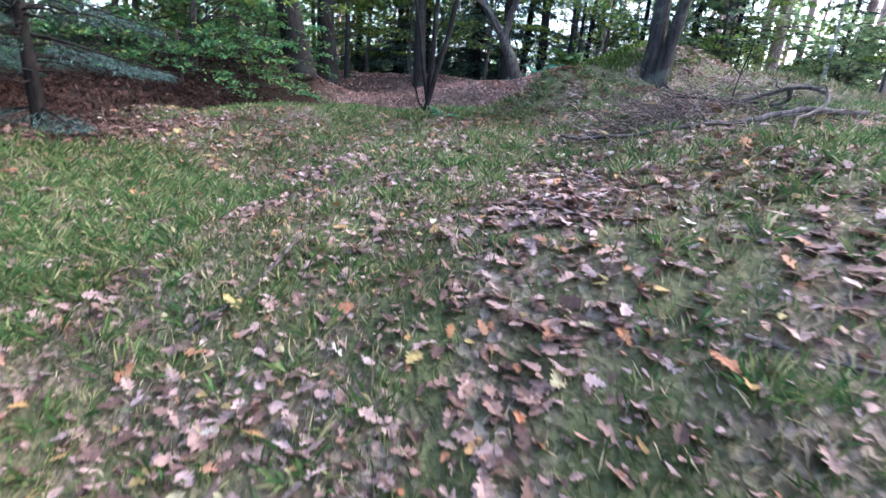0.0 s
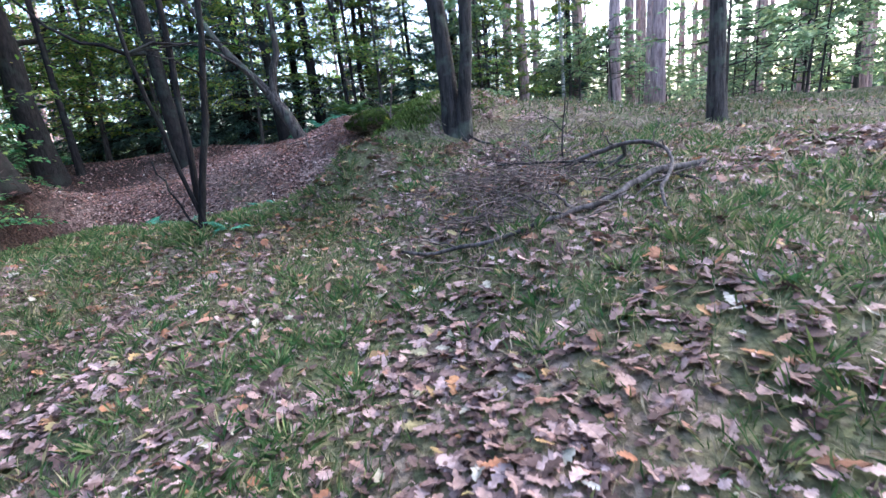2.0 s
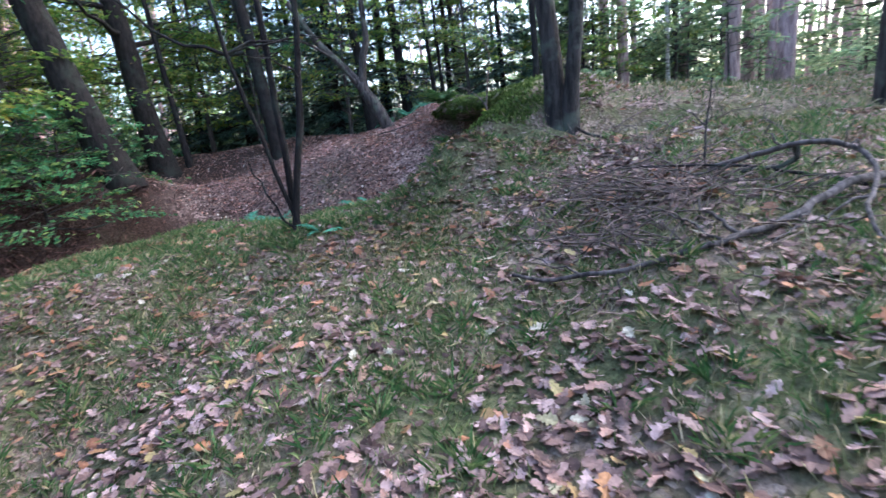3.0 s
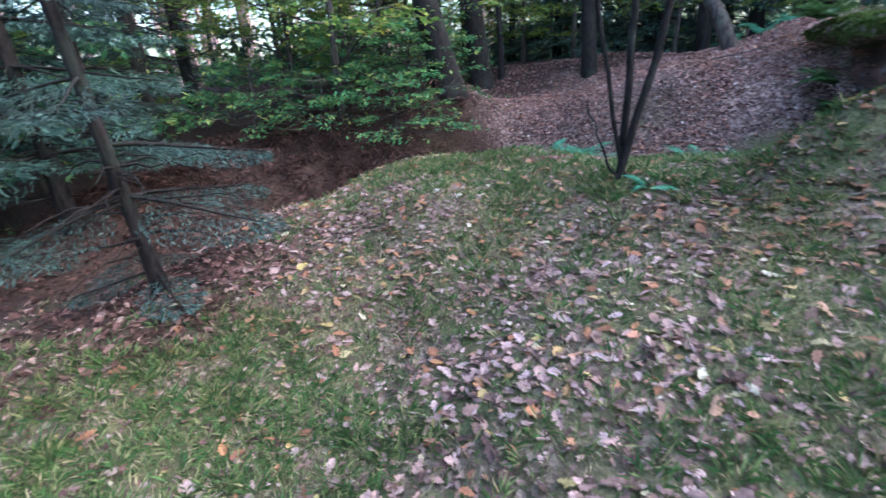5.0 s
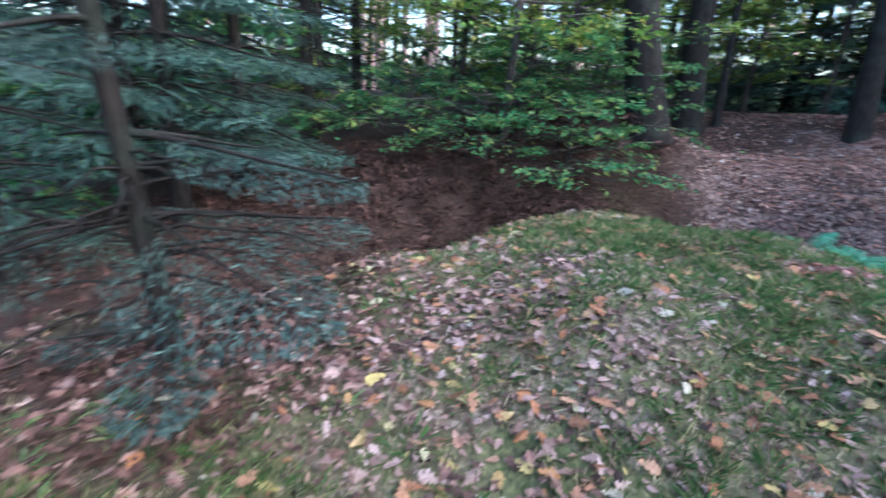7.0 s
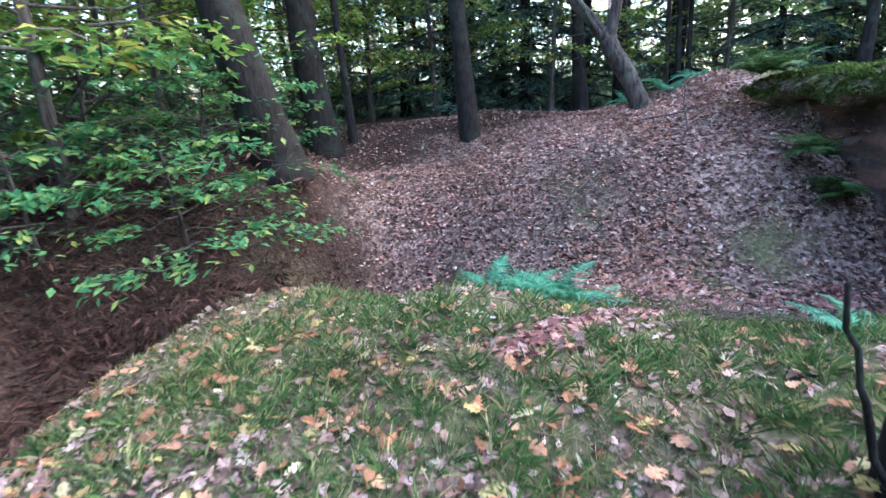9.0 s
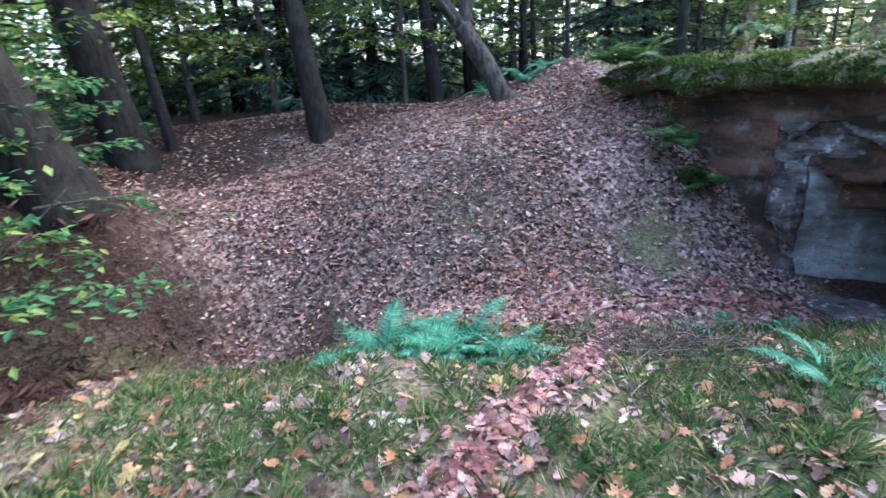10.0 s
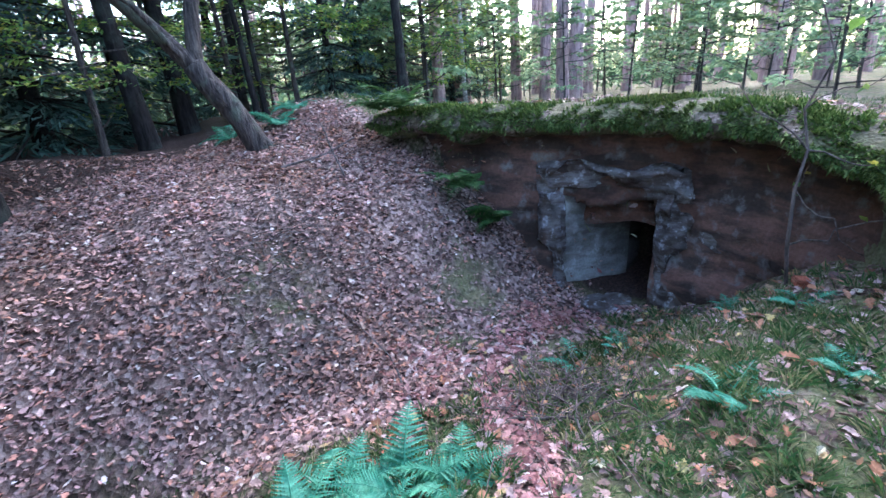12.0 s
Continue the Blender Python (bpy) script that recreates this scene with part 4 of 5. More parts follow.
BUSH = stand(broadleaf("leafy_bush", "green leafy undergrowth among the pines, paled as by haze", 2.6, 0.03, BARK_OAK, LEAF_HAZED, 0.1, 22, 46, 0.1, (0.1, 0.1), 1.2, "bush", "undergrowth", twigs=2), 4.9, 8.4, 0.0)
for k in range(56):
    a, d = radians(-8 + 98 * rng.uniform()), 7.5 + 18 * rng.uniform()
    x, y = 1.0 + d * math.sin(a), 5.5 + d * math.cos(a)
    if x > 4.6 or y > 15.5:
        again(BUSH, x, y, rng.uniform(0, 6), rng.uniform(0.7, 1.5))
for k in range(20):
    x, y = rng.uniform(0.5, 15), rng.uniform(15.0, 26)
    if x > 2.0 or y > 15:
        again(BUSH, x, y, rng.uniform(0, 6), rng.uniform(0.8, 1.5))
for x, y, turn, size in ((3.0, 16.2, 0.3, 0.7), (6.2, 18.5, 4.4, 0.9), (13.5, 14.5, 0.9, 1.0), (12.5, 6.0, 0.4, 0.9), (-12.2, 12.0, 2.6, 1.1), (-8.6, 9.6, 5.2, 0.8), (-7.9, 14.6, 0.6, 0.9), (-14.6, 14.4, 3.1, 1.3)):
    again(BEECH, x, y, turn, size)
GREEN_BUSH = stand(broadleaf("leafy_bush", "low spreading beech shoots with bluish green leaves", 1.1, 0.03, BARK_OAK, LEAF_GREEN, 0.25, 22, 42, 0.085, (0.1, -0.2), 1.25, "bush", "beech shoots", twigs=2), -6.75, 7.85, 0.0)
for x, y, turn, size in ((-7.1, 8.5, 2.0, 0.9), (-7.6, 7.1, 4.0, 0.95), (-8.3, 8.2, 1.0, 1.3), (-9.2, 6.6, 3.0, 1.2), (-8.6, 10.8, 0.4, 1.2), (-10.2, 10.0, 5.1, 1.3), (-10.6, 0.6, 0.7, 1.8), (-11.6, 2.2, 2.9, 1.9), (-10.2, 3.6, 4.7, 1.6), (-12.4, 4.4, 1.3, 2.0)):
    again(GREEN_BUSH, x, y, turn, size)

# far woods, all round
def far_woods():
    p, q = Pile(), Pile()
    n = 330
    a, d = rng.uniform(0, 2 * np.pi, n), rng.uniform(32, 75, n)
    for x, y in zip(-2 + d * np.sin(a), 6 + d * np.cos(a)):
        h, r = rng.uniform(12, 20), rng.uniform(0.12, 0.22)
        p.tube(bent((x, y, -0.3), (x + rng.normal(0, 0.4), y, h), (0, 0, 0), 4), np.linspace(r, r * 0.5, 4), 6)
        m = 90
        at = np.array((x, y, 0)) + np.stack([rng.normal(0, 2.0, m), rng.normal(0, 2.0, m), rng.beta(0.9, 1.6, m) * h], -1)
        q.stamp(LEAF_V, LEAF_F, at, spins(m, 0.6), rng.uniform(0.4, 1.0, m))
    m = 26000
    a, d = rng.uniform(0, 2 * np.pi, m), rng.uniform(24, 60, m)
    at = np.stack([-2 + d * np.sin(a), 6 + d * np.cos(a), rng.beta(1.0, 1.7, m) * (2.2 + 0.06 * d) * (0.75 + 0.25 * np.sin(9 * a) * np.sin(23 * a))], -1)
    u = Pile()
    m = 22000
    b, e = np.radians(rng.uniform(-72, 4, m)), rng.uniform(14, 26, m)
    low = np.stack([-2 + e * np.sin(b), 6 + e * np.cos(b), 0.3 + rng.beta(1.0, 1.6, m) * 3.4 * (0.7 + 0.3 * np.sin(17 * b) * np.sin(41 * b))], -1)
    u.stamp(LEAF_V, LEAF_F, low, spins(m, 0.6), rng.uniform(0.16, 0.42, m))
    m = len(at)
    u.stamp(LEAF_V, LEAF_F, at, spins(m, 0.7), rng.uniform(0.35, 0.9, m) * (0.6 + d / 60))
    tagged(put("far_undergrowth", u, LEAF_FAR, smooth=False), "dim green undergrowth of the distant wood", "forest", kind="stuff")
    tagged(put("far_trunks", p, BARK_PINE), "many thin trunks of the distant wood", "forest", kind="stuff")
    tagged(put("far_foliage", q, LEAF_HAZED, smooth=False), "green foliage of the distant wood with haze put into its colour", "forest", kind="stuff")


far_woods()


# ---- ferns ----
def frond(length, droop):
    """One fern frond: an arching stalk with toothed leaflets on both sides."""
    p = Pile()
    t = np.linspace(0, 1, 12)
    line = np.stack([length * t * 0.9, 0 * t, length * (0.95 * t - droop * t**2)], -1)
    p.tube(line, np.linspace(0.006, 0.0015, 12), 4)
    n = 20
    u = np.linspace(0.14, 0.99, n)
    on = np.stack([np.interp(u, t, line[:, c]) for c in range(3)], -1)
    slope = np.interp(u, t, np.gradient(line[:, 2], line[:, 0]))
    long = length * 0.27 * np.sin(np.pi * np.clip(0.18 + 0.8 * u, 0, 1)) ** 0.8 * (1.05 - 0.5 * u)
    w = 0.17
    steps = np.linspace(0, 1, 7)
    outline = [(0, 0, 0)]
    for s in steps[:-1]:
        outline += [(s + 0.05, w * (1 - s) + 0.02, 0.01), (s + 0.13, w * (1 - s) * 0.45, 0)]
    upper = np.array(outline + [(1, 0, -0.06)])
    m = len(upper)
    spine = np.stack([np.linspace(0, 1, m), np.zeros(m), -0.06 * np.linspace(0, 1, m)], -1)
    v = np.concatenate([spine, upper, upper * (1, -1, 1)])
    i = np.arange(m - 1)
    f = np.concatenate([np.stack([i, i + 1, m + i + 1, m + i], -1), np.stack([i + 1, i, 2 * m + i, 2 * m + i + 1], -1)])
    for side in (1, -1):
        p.stamp(v, f, on, turns_of(np.full(n, side * 1.2) + rng.normal(0, 0.06, n), -np.arctan(slope) * 0.4 + rng.normal(0.1, 0.08, n), side * np.arctan(slope) * 0.8 + rng.normal(0, 0.12, n)), long)
    return p.mesh("frond", False)


FRONDS = [frond(0.42, d) for d in (0.45, 0.62, 0.8)]
for me in FRONDS:
    me.materials.append(FERN)


DARK_FRONDS = [me.copy() for me in FRONDS]
for me in DARK_FRONDS:
    me.materials[0] = FERN_DARK


def fern(x, y, size=1.0, count=9, label="bright green fern with arching toothed fronds on the bank", lift=None, lean=None, group="ferns"):
    z = float(ground_z(x, y)) if lift is None else lift
    plant = thing("fern", (x, y, z - 0.02), label, "fern", group)
    for k in range(count):
        ob = new("frond", (FRONDS if lift is None else DARK_FRONDS)[k % 3])
        ob.parent = plant
        a = k * 2 * math.pi / count + rng.normal(0, 0.2) if lean is None else lean + rng.normal(0, 0.75)
        s = size * rng.uniform(0.75, 1.15)
        ob.matrix_basis = Matrix.LocRotScale((0, 0, 0), Euler((rng.normal(0, 0.15), rng.normal(0.1, 0.2), a)), (s, s, s))
    return plant


for x, y, s in ((-4.02, 7.85, 0.85), (-3.8, 7.72, 0.95), (-3.55, 7.8, 1.1), (-3.32, 7.62, 1.1), (-3.08, 7.48, 0.9), (-3.5, 7.5, 0.8)):
    fern(x, y, s)
for x, y, s in ((-1.9, 6.85, 0.7), (-1.58, 8.0, 0.75), (-1.3, 7.8, 0.6), (-1.45, 6.5, 0.5), (-0.75, 6.9, 0.5), (-2.0, 5.65, 0.6), (-0.65, 7.35, 0.45)):
    fern(x, y, s, 7, "small green fern in the mossy grass")
fern(-0.85, 10.0, 1.35, 10, "dark green fern hanging on the bunker wall", 0.75, math.pi + 0.5)
fern(-0.66, 9.7, 1.1, 9, "dark green fern hanging on the bunker wall", 0.42, math.pi + 0.4)
fern(-1.1, 10.85, 1.5, 13, "fern on the mossy corner of the turf", 1.62)
fern(-1.2, 11.15, 1.25, 11, "fern on the mossy corner of the turf", 1.6)
for x, y in ((-2.0, 12.5), (-1.6, 12.9), (-2.5, 12.9)):
    fern(x, y, 1.1, 9, "fern among the trees above the slope")
for x, y in ((-5.6, 0.1), (-5.9, 0.5)):
    fern(x, y, 0.9, 8, "green fern in the dark ditch")
for k in range(16):
    fern(rng.uniform(1.0, 6.0), rng.uniform(12.2, 15.5), 1.3, 8, "pale fern on the far side of the mound")


# ---- dead wood ----
def stick(name, pts, r, label, category="branch", mat=STICK, twigs=(), seg=8, group=""):
    """A dead branch that lies on the ground; pts: x, y and height above the ground."""
    pts = np.array([(x, y, float(ground_z(x, y)) + h) for x, y, h in pts])
    base = pts[0].copy()
    n = 4 * (len(pts) - 1) + 1
    u = np.linspace(0, len(pts) - 1, n)
    line = np.stack([np.interp(u, range(len(pts)), pts[:, c]) for c in range(3)], -1) - base
    line[1:-1] += rng.normal(0, 0.006, (n - 2, 3))
    line[1:-1] = 0.5 * line[1:-1] + 0.25 * (line[2:] + line[:-2])
    ob = thing(name, base, label, category, group)
    p = Pile()
    p.tube(line, np.linspace(r, r * 0.45, n), seg, knot=0.07)
    put("stem", p, mat, ob)
    for t, end, rr in twigs:
        q = Pile()
        start = line[int(t * (n - 1))]
        end = np.array((end[0], end[1], float(ground_z(end[0], end[1])) + end[2])) - base
        q.tube(bent(start, end, rng.normal(0, 0.03, 3), 8, 0.012), np.linspace(rr, rr * 0.35, 8), 6, knot=0.05)
        put("twig", q, mat, ob)
    return ob


stick("fallen_branch", ((1.53, 3.95, 0.03), (1.18, 3.85, 0.07), (1.02, 3.8, 0.06), (0.85, 3.72, 0.03), (0.66, 3.68, 0.03), (0.52, 3.66, 0.02), (0.4, 3.68, 0.02), (0.11, 3.72, 0.04), (-0.2, 3.85, 0.05), (-0.4, 4.0, 0.06)), 0.022,
      "weathered grey fallen branch lying across the mound", twigs=((0.5, (0.51, 3.95, 0.09), 0.011), (0.56, (0.36, 4.1, 0.1), 0.009), (0.78, (-0.1, 3.6, 0.03), 0.008), (0.85, (-0.3, 4.15, 0.1), 0.007), (0.3, (0.62, 3.5, 0.05), 0.007)))
stick("fallen_branch", ((0.84, 4.5, 0.03), (1.03, 4.35, 0.11), (1.13, 4.22, 0.18), (1.26, 4.1, 0.18), (1.3, 3.95, 0.15), (1.27, 3.85, 0.11), (1.14, 3.7, 0.08), (1.05, 3.6, 0.07), (1.01, 3.5, 0.03), (1.0, 3.43, 0.01)), 0.017,
      "pale arching dead branch over the fallen one", twigs=((0.22, (1.01, 4.3, 0.42), 0.007), (0.42, (1.26, 4.0, 0.33), 0.006), (0.7, (0.85, 3.62, 0.03), 0.007)))
stick("fallen_branch", ((1.13, 4.21, 0.17), (1.15, 4.22, 0.1), (1.1, 4.25, 0.06), (0.94, 4.35, 0.02)), 0.02, "dark hooked piece of dead branch", mat=BARK_TWIN)
stick("fallen_branch", ((1.36, 3.72, 0.0), (1.24, 4.0, 0.03), (1.12, 4.2, 0.04), (0.84, 4.5, 0.05), (0.39, 4.75, 0.12)), 0.014, "long straight dark dead branch in the heap of twigs", mat=BARK_TWIN, twigs=((0.7, (0.5, 4.3, 0.16), 0.007), (0.85, (0.2, 4.6, 0.22), 0.006)))
stick("standing_twig", ((0.86, 4.6, 0.0), (0.88, 4.65, 0.24), (0.93, 4.7, 0.52)), 0.008, "thin bare forked twig standing in the heap", mat=BARK_TWIN, twigs=((0.5, (0.71, 4.7, 0.42), 0.005), (0.6, (1.0, 4.75, 0.5), 0.004)))
stick("fallen_branch", ((0.87, 6.2, 0.03), (0.52, 6.35, 0.06), (0.36, 6.45, 0.08)), 0.018, "thin dead branch at the foot of the twin tree", mat=BARK_TWIN)
stick("fallen_stick", ((-1.42, 1.25, 0.01), (-1.29, 1.5, 0.02), (-1.33, 1.85, 0.03)), 0.014, "thin broken grey stick in the grass", "stick")
stick("fallen_stick", ((0.4, 1.36, 0.02), (0.7, 1.27, 0.02), (1.05, 1.25, 0.02)), 0.008, "pale dry stick among the leaves", "stick", twigs=((0.4, (0.75, 1.55, 0.05), 0.006),))
stick("fallen_stick", ((-2.5, 7.75, 0.02), (-2.35, 7.4, 0.05), (-2.5, 7.2, 0.02)), 0.012, "grey stick in the heather by the path", "stick", twigs=((0.3, (-2.1, 7.7, 0.06), 0.006),))
stick("fallen_stick", ((-2.3, 7.0, 0.01), (-1.9, 6.95, 0.04), (-1.7, 7.1, 0.02)), 0.01, "grey stick in the moss", "stick")
stick("fallen_stick", ((-2.02, 10.6, 0.0), (-2.06, 10.75, 0.25), (-2.05, 11.0, 0.45)), 0.011, "thin pale stick leaning on the leaf slope", "stick")
stick("fallen_stick", ((-2.5, 11.1, 0.02), (-2.0, 11.0, 0.1), (-1.55, 11.2, 0.15)), 0.013, "dead stick at the foot of the forked tree", "stick", twigs=((0.5, (-1.9, 10.7, 0.2), 0.006),))
stick("fallen_stick", ((-2.75, 8.5, 0.01), (-2.62, 8.9, 0.02), (-2.75, 9.4, 0.02)), 0.008, "thin stick on the red leaves", "stick")
stick("fallen_stick", ((-1.25, 10.3, 0.02), (-1.0, 10.0, 0.05), (-0.75, 9.6, 0.03)), 0.008, "thin stick against the leaf bank", "stick")
stick("dead_bough", ((-5.2, 0.35, 0.03), (-5.7, 0.35, 0.12), (-6.5, 0.25, 0.25), (-7.6, 0.1, 0.7)), 0.03, "bare pale bough hanging into the ditch",
      twigs=((0.6, (-5.6, -0.4, 0.1), 0.014), (0.75, (-6.9, 1.0, 0.3), 0.012), (0.4, (-5.9, 0.9, 0.1), 0.01), (0.9, (-8.2, -0.6, 0.3), 0.012)))
stick("dead_bough", ((-5.4, -0.2, 0.02), (-6.2, -0.3, 0.1), (-7.2, 0.6, 0.2)), 0.02, "bare pale bough in the ditch", twigs=((0.5, (-6.6, -1.0, 0.15), 0.01),))


def brush(name, label, cx, cy, rx, ry, n, height, mat=TWIG):
    p = Pile()
    for _ in range(n):
        x, y = cx + rng.normal(0, rx), cy + rng.normal(0, ry)
        a, length = rng.uniform(0, 6.3), rng.uniform(0.15, 0.6)
        z = float(ground_z(x, y))
        x2, y2 = x + math.cos(a) * length, y + math.sin(a) * length
        z2 = max(float(ground_z(x2, y2)), z) + rng.uniform(0, height)
        p.tube(bent((x, y, z), (x2, y2, z2), rng.normal(0, 0.04, 3), 5, 0.01), np.linspace(0.0055, 0.002, 5), 4)
    tagged(put(name, p, mat), label, "twigs", kind="stuff")


brush("twig_heap", "heap of thin dark purplish twigs on the mound", 0.42, 4.4, 0.36, 0.38, 300, 0.15)
brush("heather_clump", "low tangle of dry heather beside the path", -2.2, 7.6, 0.25, 0.2, 160, 0.12)
brush("slope_twigs", "scattered thin twigs on the leaf slope", -4.2, 10.2, 1.8, 1.2, 110, 0.1)
brush("ditch_twigs", "tangle of dead twigs in the ditch", -6.2, 0.0, 0.8, 0.5, 170, 0.2)
brush("slope_heather", "dark dry heather on the leaf slope", -3.0, 9.95, 0.3, 0.25, 110, 0.12)
brush("mound_twigs", "thin twigs in the grass of the mound", 0.9, 5.3, 0.7, 0.6, 70, 0.2)


def sapling():
    """The bare sapling at the near end of the bunker."""
    tree = thing("sapling", foot(-0.36, 7.1), "thin bare crooked sapling with a few yellow leaves", "sapling")
    p, leaves = Pile(), Pile()
    main = np.array(((0, 0, -0.05), (-0.04, 0.04, 0.35), (-0.06, 0.05, 0.75), (-0.02, 0.03, 1.0), (0.02, 0.1, 1.25), (0.06, 0.0, 1.55), (-0.05, 0.08, 1.85)))
    p.tube(main, np.linspace(0.014, 0.005, 7), 7, knot=0.06)
    put("stem", p, TWIG, tree)
    for start, end, r, k in ((3, (-0.65, 0.75, 1.6), 0.007, 0), (3, (0.0, -0.5, 0.75), 0.006, 9), (2, (0.05, -0.35, 0.35), 0.006, 0), (1, (0.0, -0.75, 0.75), 0.008, 2), (3, (0.1, 0.1, 0.6), 0.005, 4), (4, (0.3, -0.5, 1.5), 0.005, 5)):
        q = Pile()
        line = bent(main[start], end, rng.normal(0, 0.05, 3), 8, 0.02)
        q.tube(line, np.linspace(r, 0.002, 8), 5)
        put("twig", q, TWIG, tree)
        if k:
            leaves.stamp(LEAF_V, LEAF_F, line[rng.integers(3, 8, k)], spins(k, 0.5), rng.uniform(0.06, 0.1, k))
    put("leaves", leaves, LEAF_BEECH, tree, smooth=False)


sapling()


def brick():
    ob = thing("brick", foot(-0.46, 7.0, -0.01), "broken red brick lying in the moss", "brick", turn=35)
    bm = bmesh.new()
    bmesh.ops.create_cube(bm, size=1)
    bmesh.ops.scale(bm, vec=(0.12, 0.09, 0.055), verts=bm.verts)
    bmesh.ops.translate(bm, vec=(0, 0, 0.02), verts=bm.verts)
    bmesh.ops.bevel(bm, geom=bm.edges[:], offset=0.008, segments=2, affect="EDGES")
    me = bpy.data.meshes.new("body")
    bm.to_mesh(me)
    bm.free()
    me.materials.append(BRICK)
    body = new("body", me)
    body.parent = ob


brick()


# ---- grass, moss and fallen leaves ----
BLADE_V = np.array(((0, -0.5, 0), (0, 0.5, 0), (0.18, 0.3, 0.6), (0.5, 0, 1.0)))
BLADE_F = np.array(((0, 1, 2), (0, 2, 3)))


def oak_leaf():
    """A curled, lobed oak leaf one unit long: a midrib and a wavy rim on both sides."""
    x = np.array((-0.5, -0.34, -0.24, -0.12, -0.02, 0.1, 0.2, 0.34, 0.5))
    half = np.array((0.015, 0.16, 0.09, 0.27, 0.15, 0.36, 0.2, 0.24, 0.04))
    rib = np.stack([x, 0 * x, 0.05 * np.cos(4 * x)], -1)
    left = np.stack([x + 0.03, half, 0.05 + 0.22 * half + 0.04 * np.sin(9 * x)], -1)
    right = np.stack([x + 0.05, -half * 0.92, 0.04 + 0.3 * half + 0.04 * np.cos(8 * x)], -1)
    n = len(x)
    i = np.arange(n - 1)
    return np.concatenate([rib, left, right]), np.concatenate([np.stack([i, i + 1, n + i + 1, n + i], -1), np.stack([i + 1, i, 2 * n + i, 2 * n + i + 1], -1)])


FALLEN_V, FALLEN_F = oak_leaf()


def scatter(n, x0, x1, y0, y1, chance):
    x, y = rng.uniform(x0, x1, n), rng.uniform(y0, y1, n)
    keep = rng.uniform(0, 1, n) < chance(x, y)
    return x[keep], y[keep]


def patches(x, y, a=0.0):
    """Uneven growth, 0 to 1."""
    return 0.5 + 0.25 * np.sin(1.9 * x + 0.8 * y + a) * np.cos(1.3 * y - 0.9 * x + 2 * a) + 0.25 * np.sin(4.3 * x - 3.1 * y + a) * np.sin(3.7 * y + 2.0 * x)


def grass():
    p = Pile()
    def grows(x, y):
        return np.clip(1.5 * patches(x, y) - 0.25, 0, 1) * (1 - np.clip(1.35 * litter_at(x, y) - 0.35 * (patches(x, y, 2.5) > 0.62), 0, 1)) * (1 - needles_and_shade_at(x, y)) * (1 - ease(behind(x, y), -0.35, -0.1) * ease(y, 6.2, 6.6) * (1 - ease(y, 11, 11.5)))
    for n, box, high in ((230000, (-6.6, 2.4, 0.3, 8.9), 0.052), (26000, (-6, 6, -3, 0.6), 0.06), (40000, (-7.5, -0.5, 8.6, 12.0), 0.05), (26000, (1.5, 6.5, 0, 8), 0.07)):
        x, y = scatter(n, *box, grows)
        m = len(x)
        size = np.stack([np.full(m, 1.0), np.full(m, 0.07), np.full(m, 1.0)], -1) * (high * rng.uniform(0.4, 1.4, m))[:, None]
        p.stamp(BLADE_V, BLADE_F, np.stack([x, y, ground_z(x, y) - 0.006], -1), spins(m, 0.45), size)
    tagged(put("grass", p, GRASS, smooth=False), "short autumn grass between the fallen leaves", "grass", kind="stuff")
    q = Pile()
    def on_top(x, y):
        return ease(behind(x, y), -0.05, 0.1) * patches(x, y, 1.0)
    x, y = scatter(60000, -1.2, 8.0, 6.4, 17.0, on_top)
    m = len(x)
    z = surface(x, y) + 0.03
    size = np.stack([np.full(m, 1.0), np.full(m, 0.09), np.full(m, 1.0)], -1) * (0.075 * rng.uniform(0.4, 1.6, m))[:, None]
    q.stamp(BLADE_V, BLADE_F, np.stack([x, y, z - 0.01], -1), spins(m, 0.5), size)
    tagged(put("mound_grass", q, GRASS, smooth=False), "thin pale grass on top of the mound", "grass", kind="stuff")


grass()


def tufts():
    """Thick tufts of longer grass that stand out of the short turf."""
    p = Pile()
    def grows(x, y):
        return (1 - litter_at(x, y)) * (1 - needles_and_shade_at(x, y)) * np.clip(patches(x, y, 0.4) * 1.6 - 0.45, 0.03, 1) * (behind(x, y) < -0.15 + 99 * (y < 6.3))
    x, y = scatter(3600, -5.6, 2.8, 0.2, 8.6, grows)
    x2, y2 = scatter(900, -4.9, -2.2, 0.9, 3.2, lambda x, y: (1 - needles_and_shade_at(x, y)) * 0.8)
    x3, y3 = scatter(1100, -5.2, -0.8, 5.4, 8.3, lambda x, y: (1 - needles_and_shade_at(x, y)) * (1 - litter_at(x, y)) * 0.75)
    x, y = np.r_[x, x2, x3], np.r_[y, y2, y3]
    each = 34
    r, a = 0.055 * np.sqrt(rng.uniform(0, 1, (len(x), each))) * rng.uniform(0.5, 1.5, (len(x), 1)), rng.uniform(0, 2 * np.pi, (len(x), each))
    bx, by = (x[:, None] + r * np.cos(a)).ravel(), (y[:, None] + r * np.sin(a)).ravel()
    high = (rng.uniform(0.05, 0.11, (len(x), 1)) * rng.uniform(0.5, 1.2, (len(x), each))).ravel()
    m = len(bx)
    lean = rng.normal(0.35, 0.3, m)
    p.stamp(BLADE_V, BLADE_F, np.stack([bx, by, ground_z(bx, by) - 0.008], -1), turns_of(a.ravel() + rng.normal(0, 0.5, m), lean, rng.normal(0, 0.25, m)), np.stack([high, np.full(m, 0.0035), high], -1))
    tagged(put("grass_tufts", p, GRASS_FRESH, smooth=False), "tufts of longer fresh green grass", "grass", kind="stuff")


tufts()


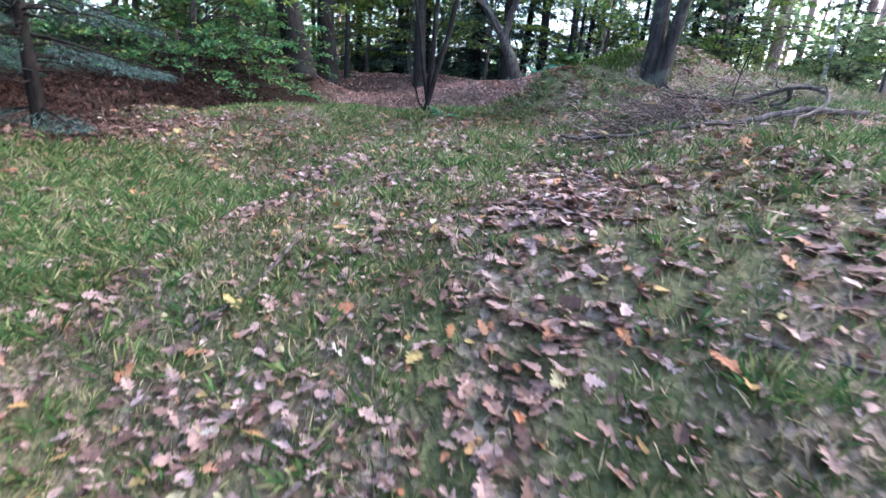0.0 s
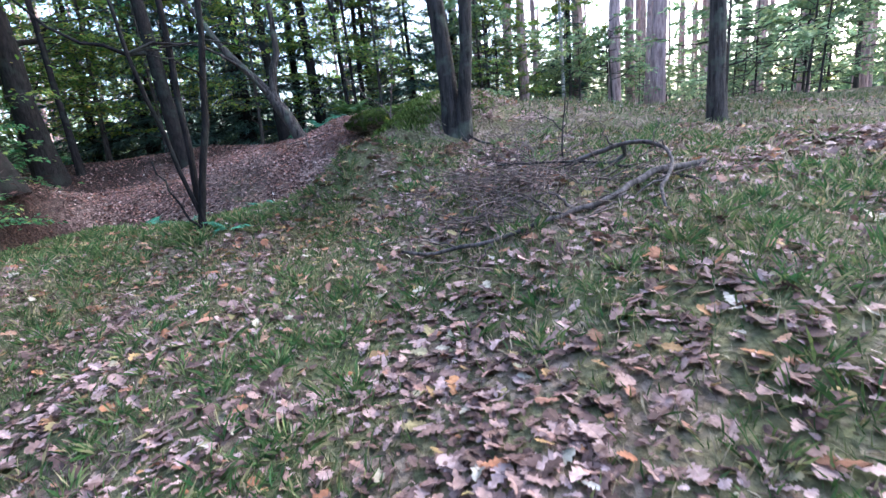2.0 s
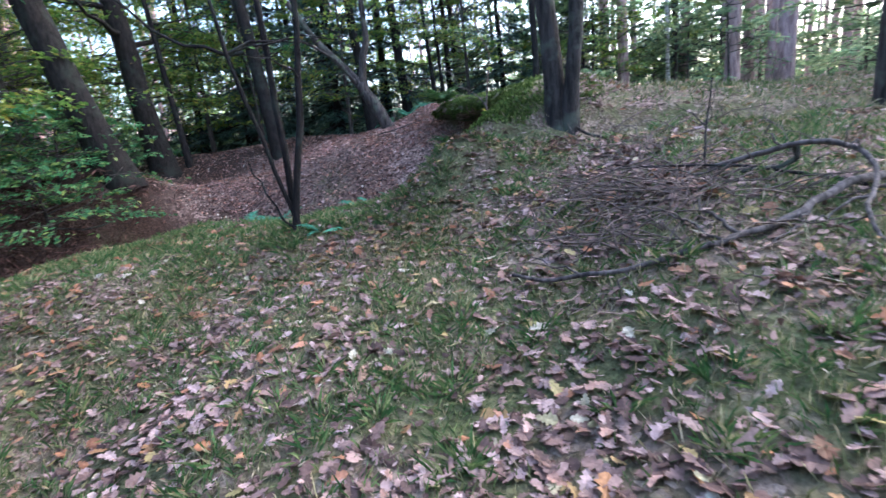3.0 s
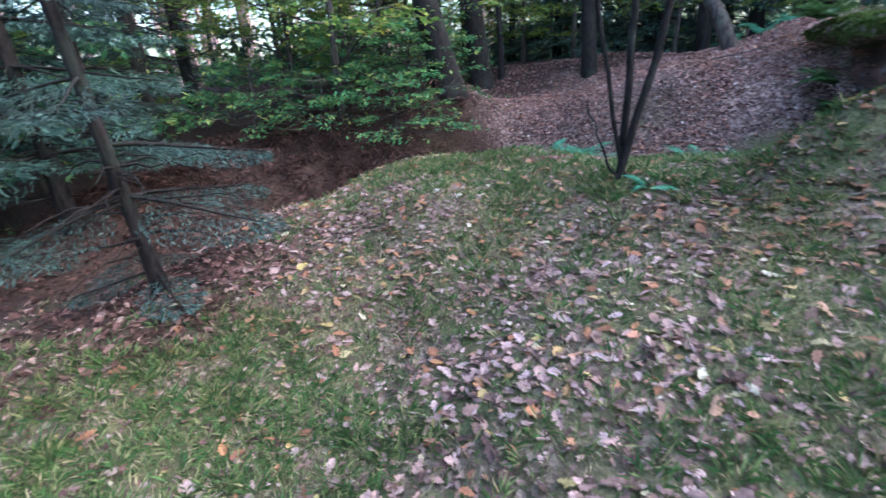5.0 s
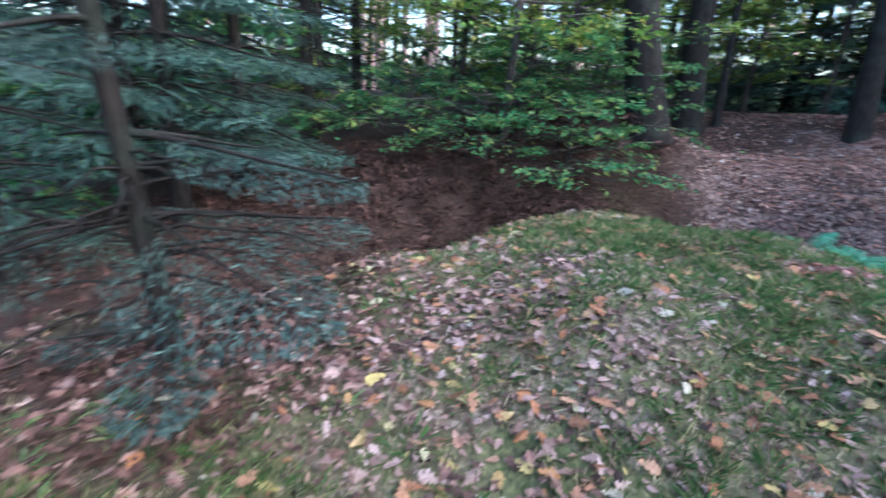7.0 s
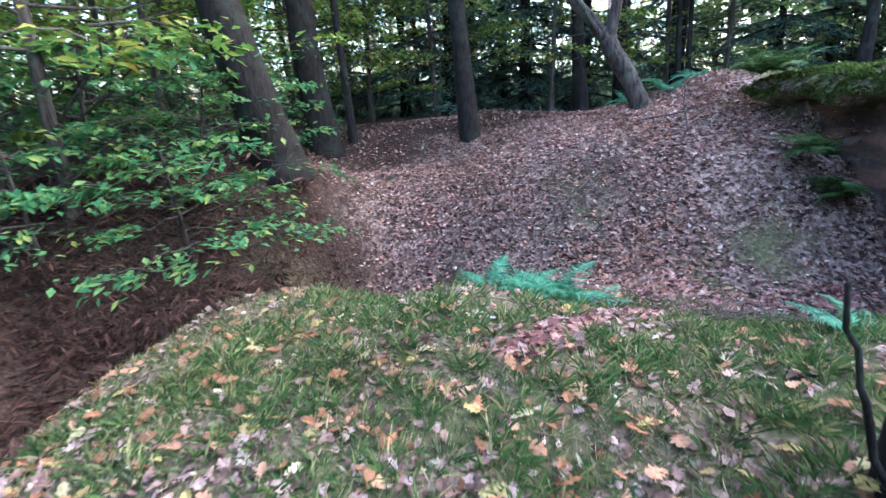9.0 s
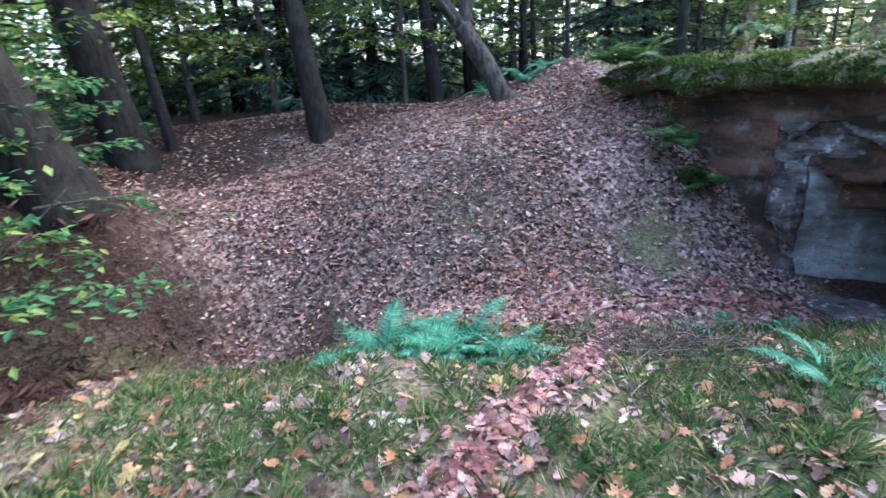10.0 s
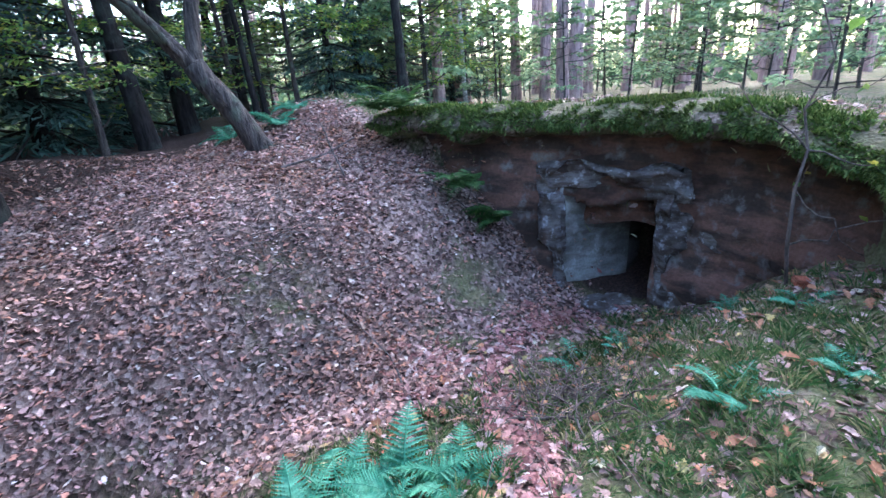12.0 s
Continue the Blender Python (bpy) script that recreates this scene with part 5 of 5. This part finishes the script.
def fallen(name, label, mat, n, box, chance, size, lift=0.01, tilt=0.28):
    p = Pile()
    x, y = scatter(n, *box, chance)
    m = len(x)
    at = np.stack([x, y, ground_z(x, y) + lift + rng.uniform(0, 0.012, m)], -1)
    s = size * rng.uniform(0.55, 1.35, m)
    p.stamp(FALLEN_V, FALLEN_F, at, spins(m, tilt), np.stack([s, s * rng.uniform(0.8, 1.3, m), s * rng.uniform(-1.0, 1.4, m)], -1))
    tagged(put(name, p, mat, smooth=False), label, "fallen leaves", kind="stuff")


def open_ground(x, y):
    return (1 - litter_at(x, y)) * (1 - needles_and_shade_at(x, y)) * (behind(x, y) < -0.1 + 99 * (y < 6.3))


fallen("fallen_leaves", "pale pinkish-brown oak leaves lying in the grass", LITTER, 122000, (-6.2, 6.0, -2.5, 8.9), lambda x, y: open_ground(x, y) * (1 - 0.9 * ease(x, 2.0, 6.0)) * ease(y, -2.5, 0.5) * np.clip(0.06 + 1.0 * patches(x, y, 3.0) ** 2.2, 0, 1) * (1 - 0.35 * ease(-x, 1.2, 2.4) * (1 - ease(y, 3.8, 5.0))) * (1 - 0.75 * ease(-x, 3.2, 3.9) * (1 - ease(y, 2.2, 3.2))) * (1 - 0.72 * ease(y, 5.2, 6.2) * ease(-x, 0.8, 1.6)), 0.072)
fallen("small_leaves", "small crumbled pale leaves sunk in the grass", LITTER, 88000, (-6.2, 6.0, -2.5, 8.9), lambda x, y: open_ground(x, y) * (1 - 0.9 * ease(x, 2.0, 6.0)) * ease(y, -2.5, 0.5) * np.clip(0.25 + 0.7 * patches(x, y, 1.2), 0, 1) * (1 - 0.5 * ease(y, 5.2, 6.2)), 0.034, 0.006, 0.4)
fallen("orange_leaves", "orange and rust oak leaves in the grass", LITTER_ORANGE, 10000, (-6.4, 2.5, 0.5, 8.9), lambda x, y: open_ground(x, y) * np.clip(patches(x, y, 6.0) - 0.15, 0, 1) * (0.12 + 0.88 * ease(y - 0.4 * (x + 3), 2.0, 5.0)), 0.08, 0.02)
fallen("path_leaves", "reddish trodden leaves on the narrow path", LITTER_RED, 16000, (-4.2, 0.1, 5.6, 9.6), lambda x, y: path_at(x, y, 0.095) + 0.25 * litter_at(x, y) * (y < 9.0) * (x > -2.8), 0.065, 0.02)
fallen("slope_leaves", "thick layer of dry brown leaves on the slope", LITTER_RUST, 88000, (-8.0, 0.1, 6.0, 13.5), lambda x, y: litter_at(x, y) * (1 - 0.7 * needles_and_shade_at(x, y)) * (1 - 0.85 * path_at(x, y, 0.17)) * np.clip(1.25 - 0.9 * (patches(x, y, 2.5) > 0.62), 0, 1), 0.05, 0.012, 0.35)
fallen("mound_leaves", "brown leaves scattered on the mossy mound", LITTER, 20000, (-1.1, 7.0, 6.3, 16.0), lambda x, y: ease(behind(x, y), -0.05, 0.3) * np.clip(patches(x, y, 5.0) - 0.1, 0, 1), 0.065, 0.045)
fallen("turf_leaves", "dry pale leaves caught on the bunker's turf edge", LITTER, 5000, (-1.1, 1.8, 6.6, 11.0), lambda x, y: ease(behind(x, y), -0.05, 0.1) * (behind(x, y) < 1.1) * np.clip(1.6 * patches(x, y, 2.2) - 0.4, 0, 1), 0.06, 0.06)
fallen("under_tree_leaves", "dark leaves and needles under the spruces", BRACKEN, 20000, (-9.5, -3.6, 0.2, 9.0), lambda x, y: needles_and_shade_at(x, y) * np.clip(patches(x, y, 2.0), 0.1, 1), 0.07, 0.01, 0.4)
fallen("reddish_leaves", "reddish-brown leaves on the dark soil under the spruce", LITTER_DULL, 9000, (-5.6, -2.9, 1.2, 4.6), lambda x, y: np.clip(needles_and_shade_at(x, y), 0.08, 0.75) * np.clip(patches(x, y, 4.0), 0.2, 1), 0.062, 0.012, 0.35)


def bracken():
    p = Pile()
    x, y = scatter(4200, -9.4, -5.7, 3.6, 9.6, lambda x, y: needles_and_shade_at(x, y) * patches(x, y, 0.7))
    for px, py in zip(x[:800], y[:800]):
        z, a, length = float(ground_z(px, py)), rng.uniform(0, 6.3), rng.uniform(0.2, 0.45)
        line = bent((px, py, z), (px + math.cos(a) * length, py + math.sin(a) * length, z + rng.uniform(0, 0.16)), (0, 0, 0.1), 6, 0.012)
        p.tube(line, np.linspace(0.004, 0.0015, 6), 4)
        m = 16
        at = line[rng.integers(1, 6, m)] + rng.normal(0, 0.02, (m, 3))
        p.stamp(NEEDLE_V, LEAF_F, at, turns_of(a + rng.choice((-1, 1), m) * 1.1, rng.normal(0.4, 0.4, m), rng.normal(0, 0.6, m)), rng.uniform(0.08, 0.16, m))
    tagged(put("dead_bracken", p, BRACKEN, smooth=False), "collapsed rust-brown bracken in the hollow", "bracken", kind="stuff")


bracken()
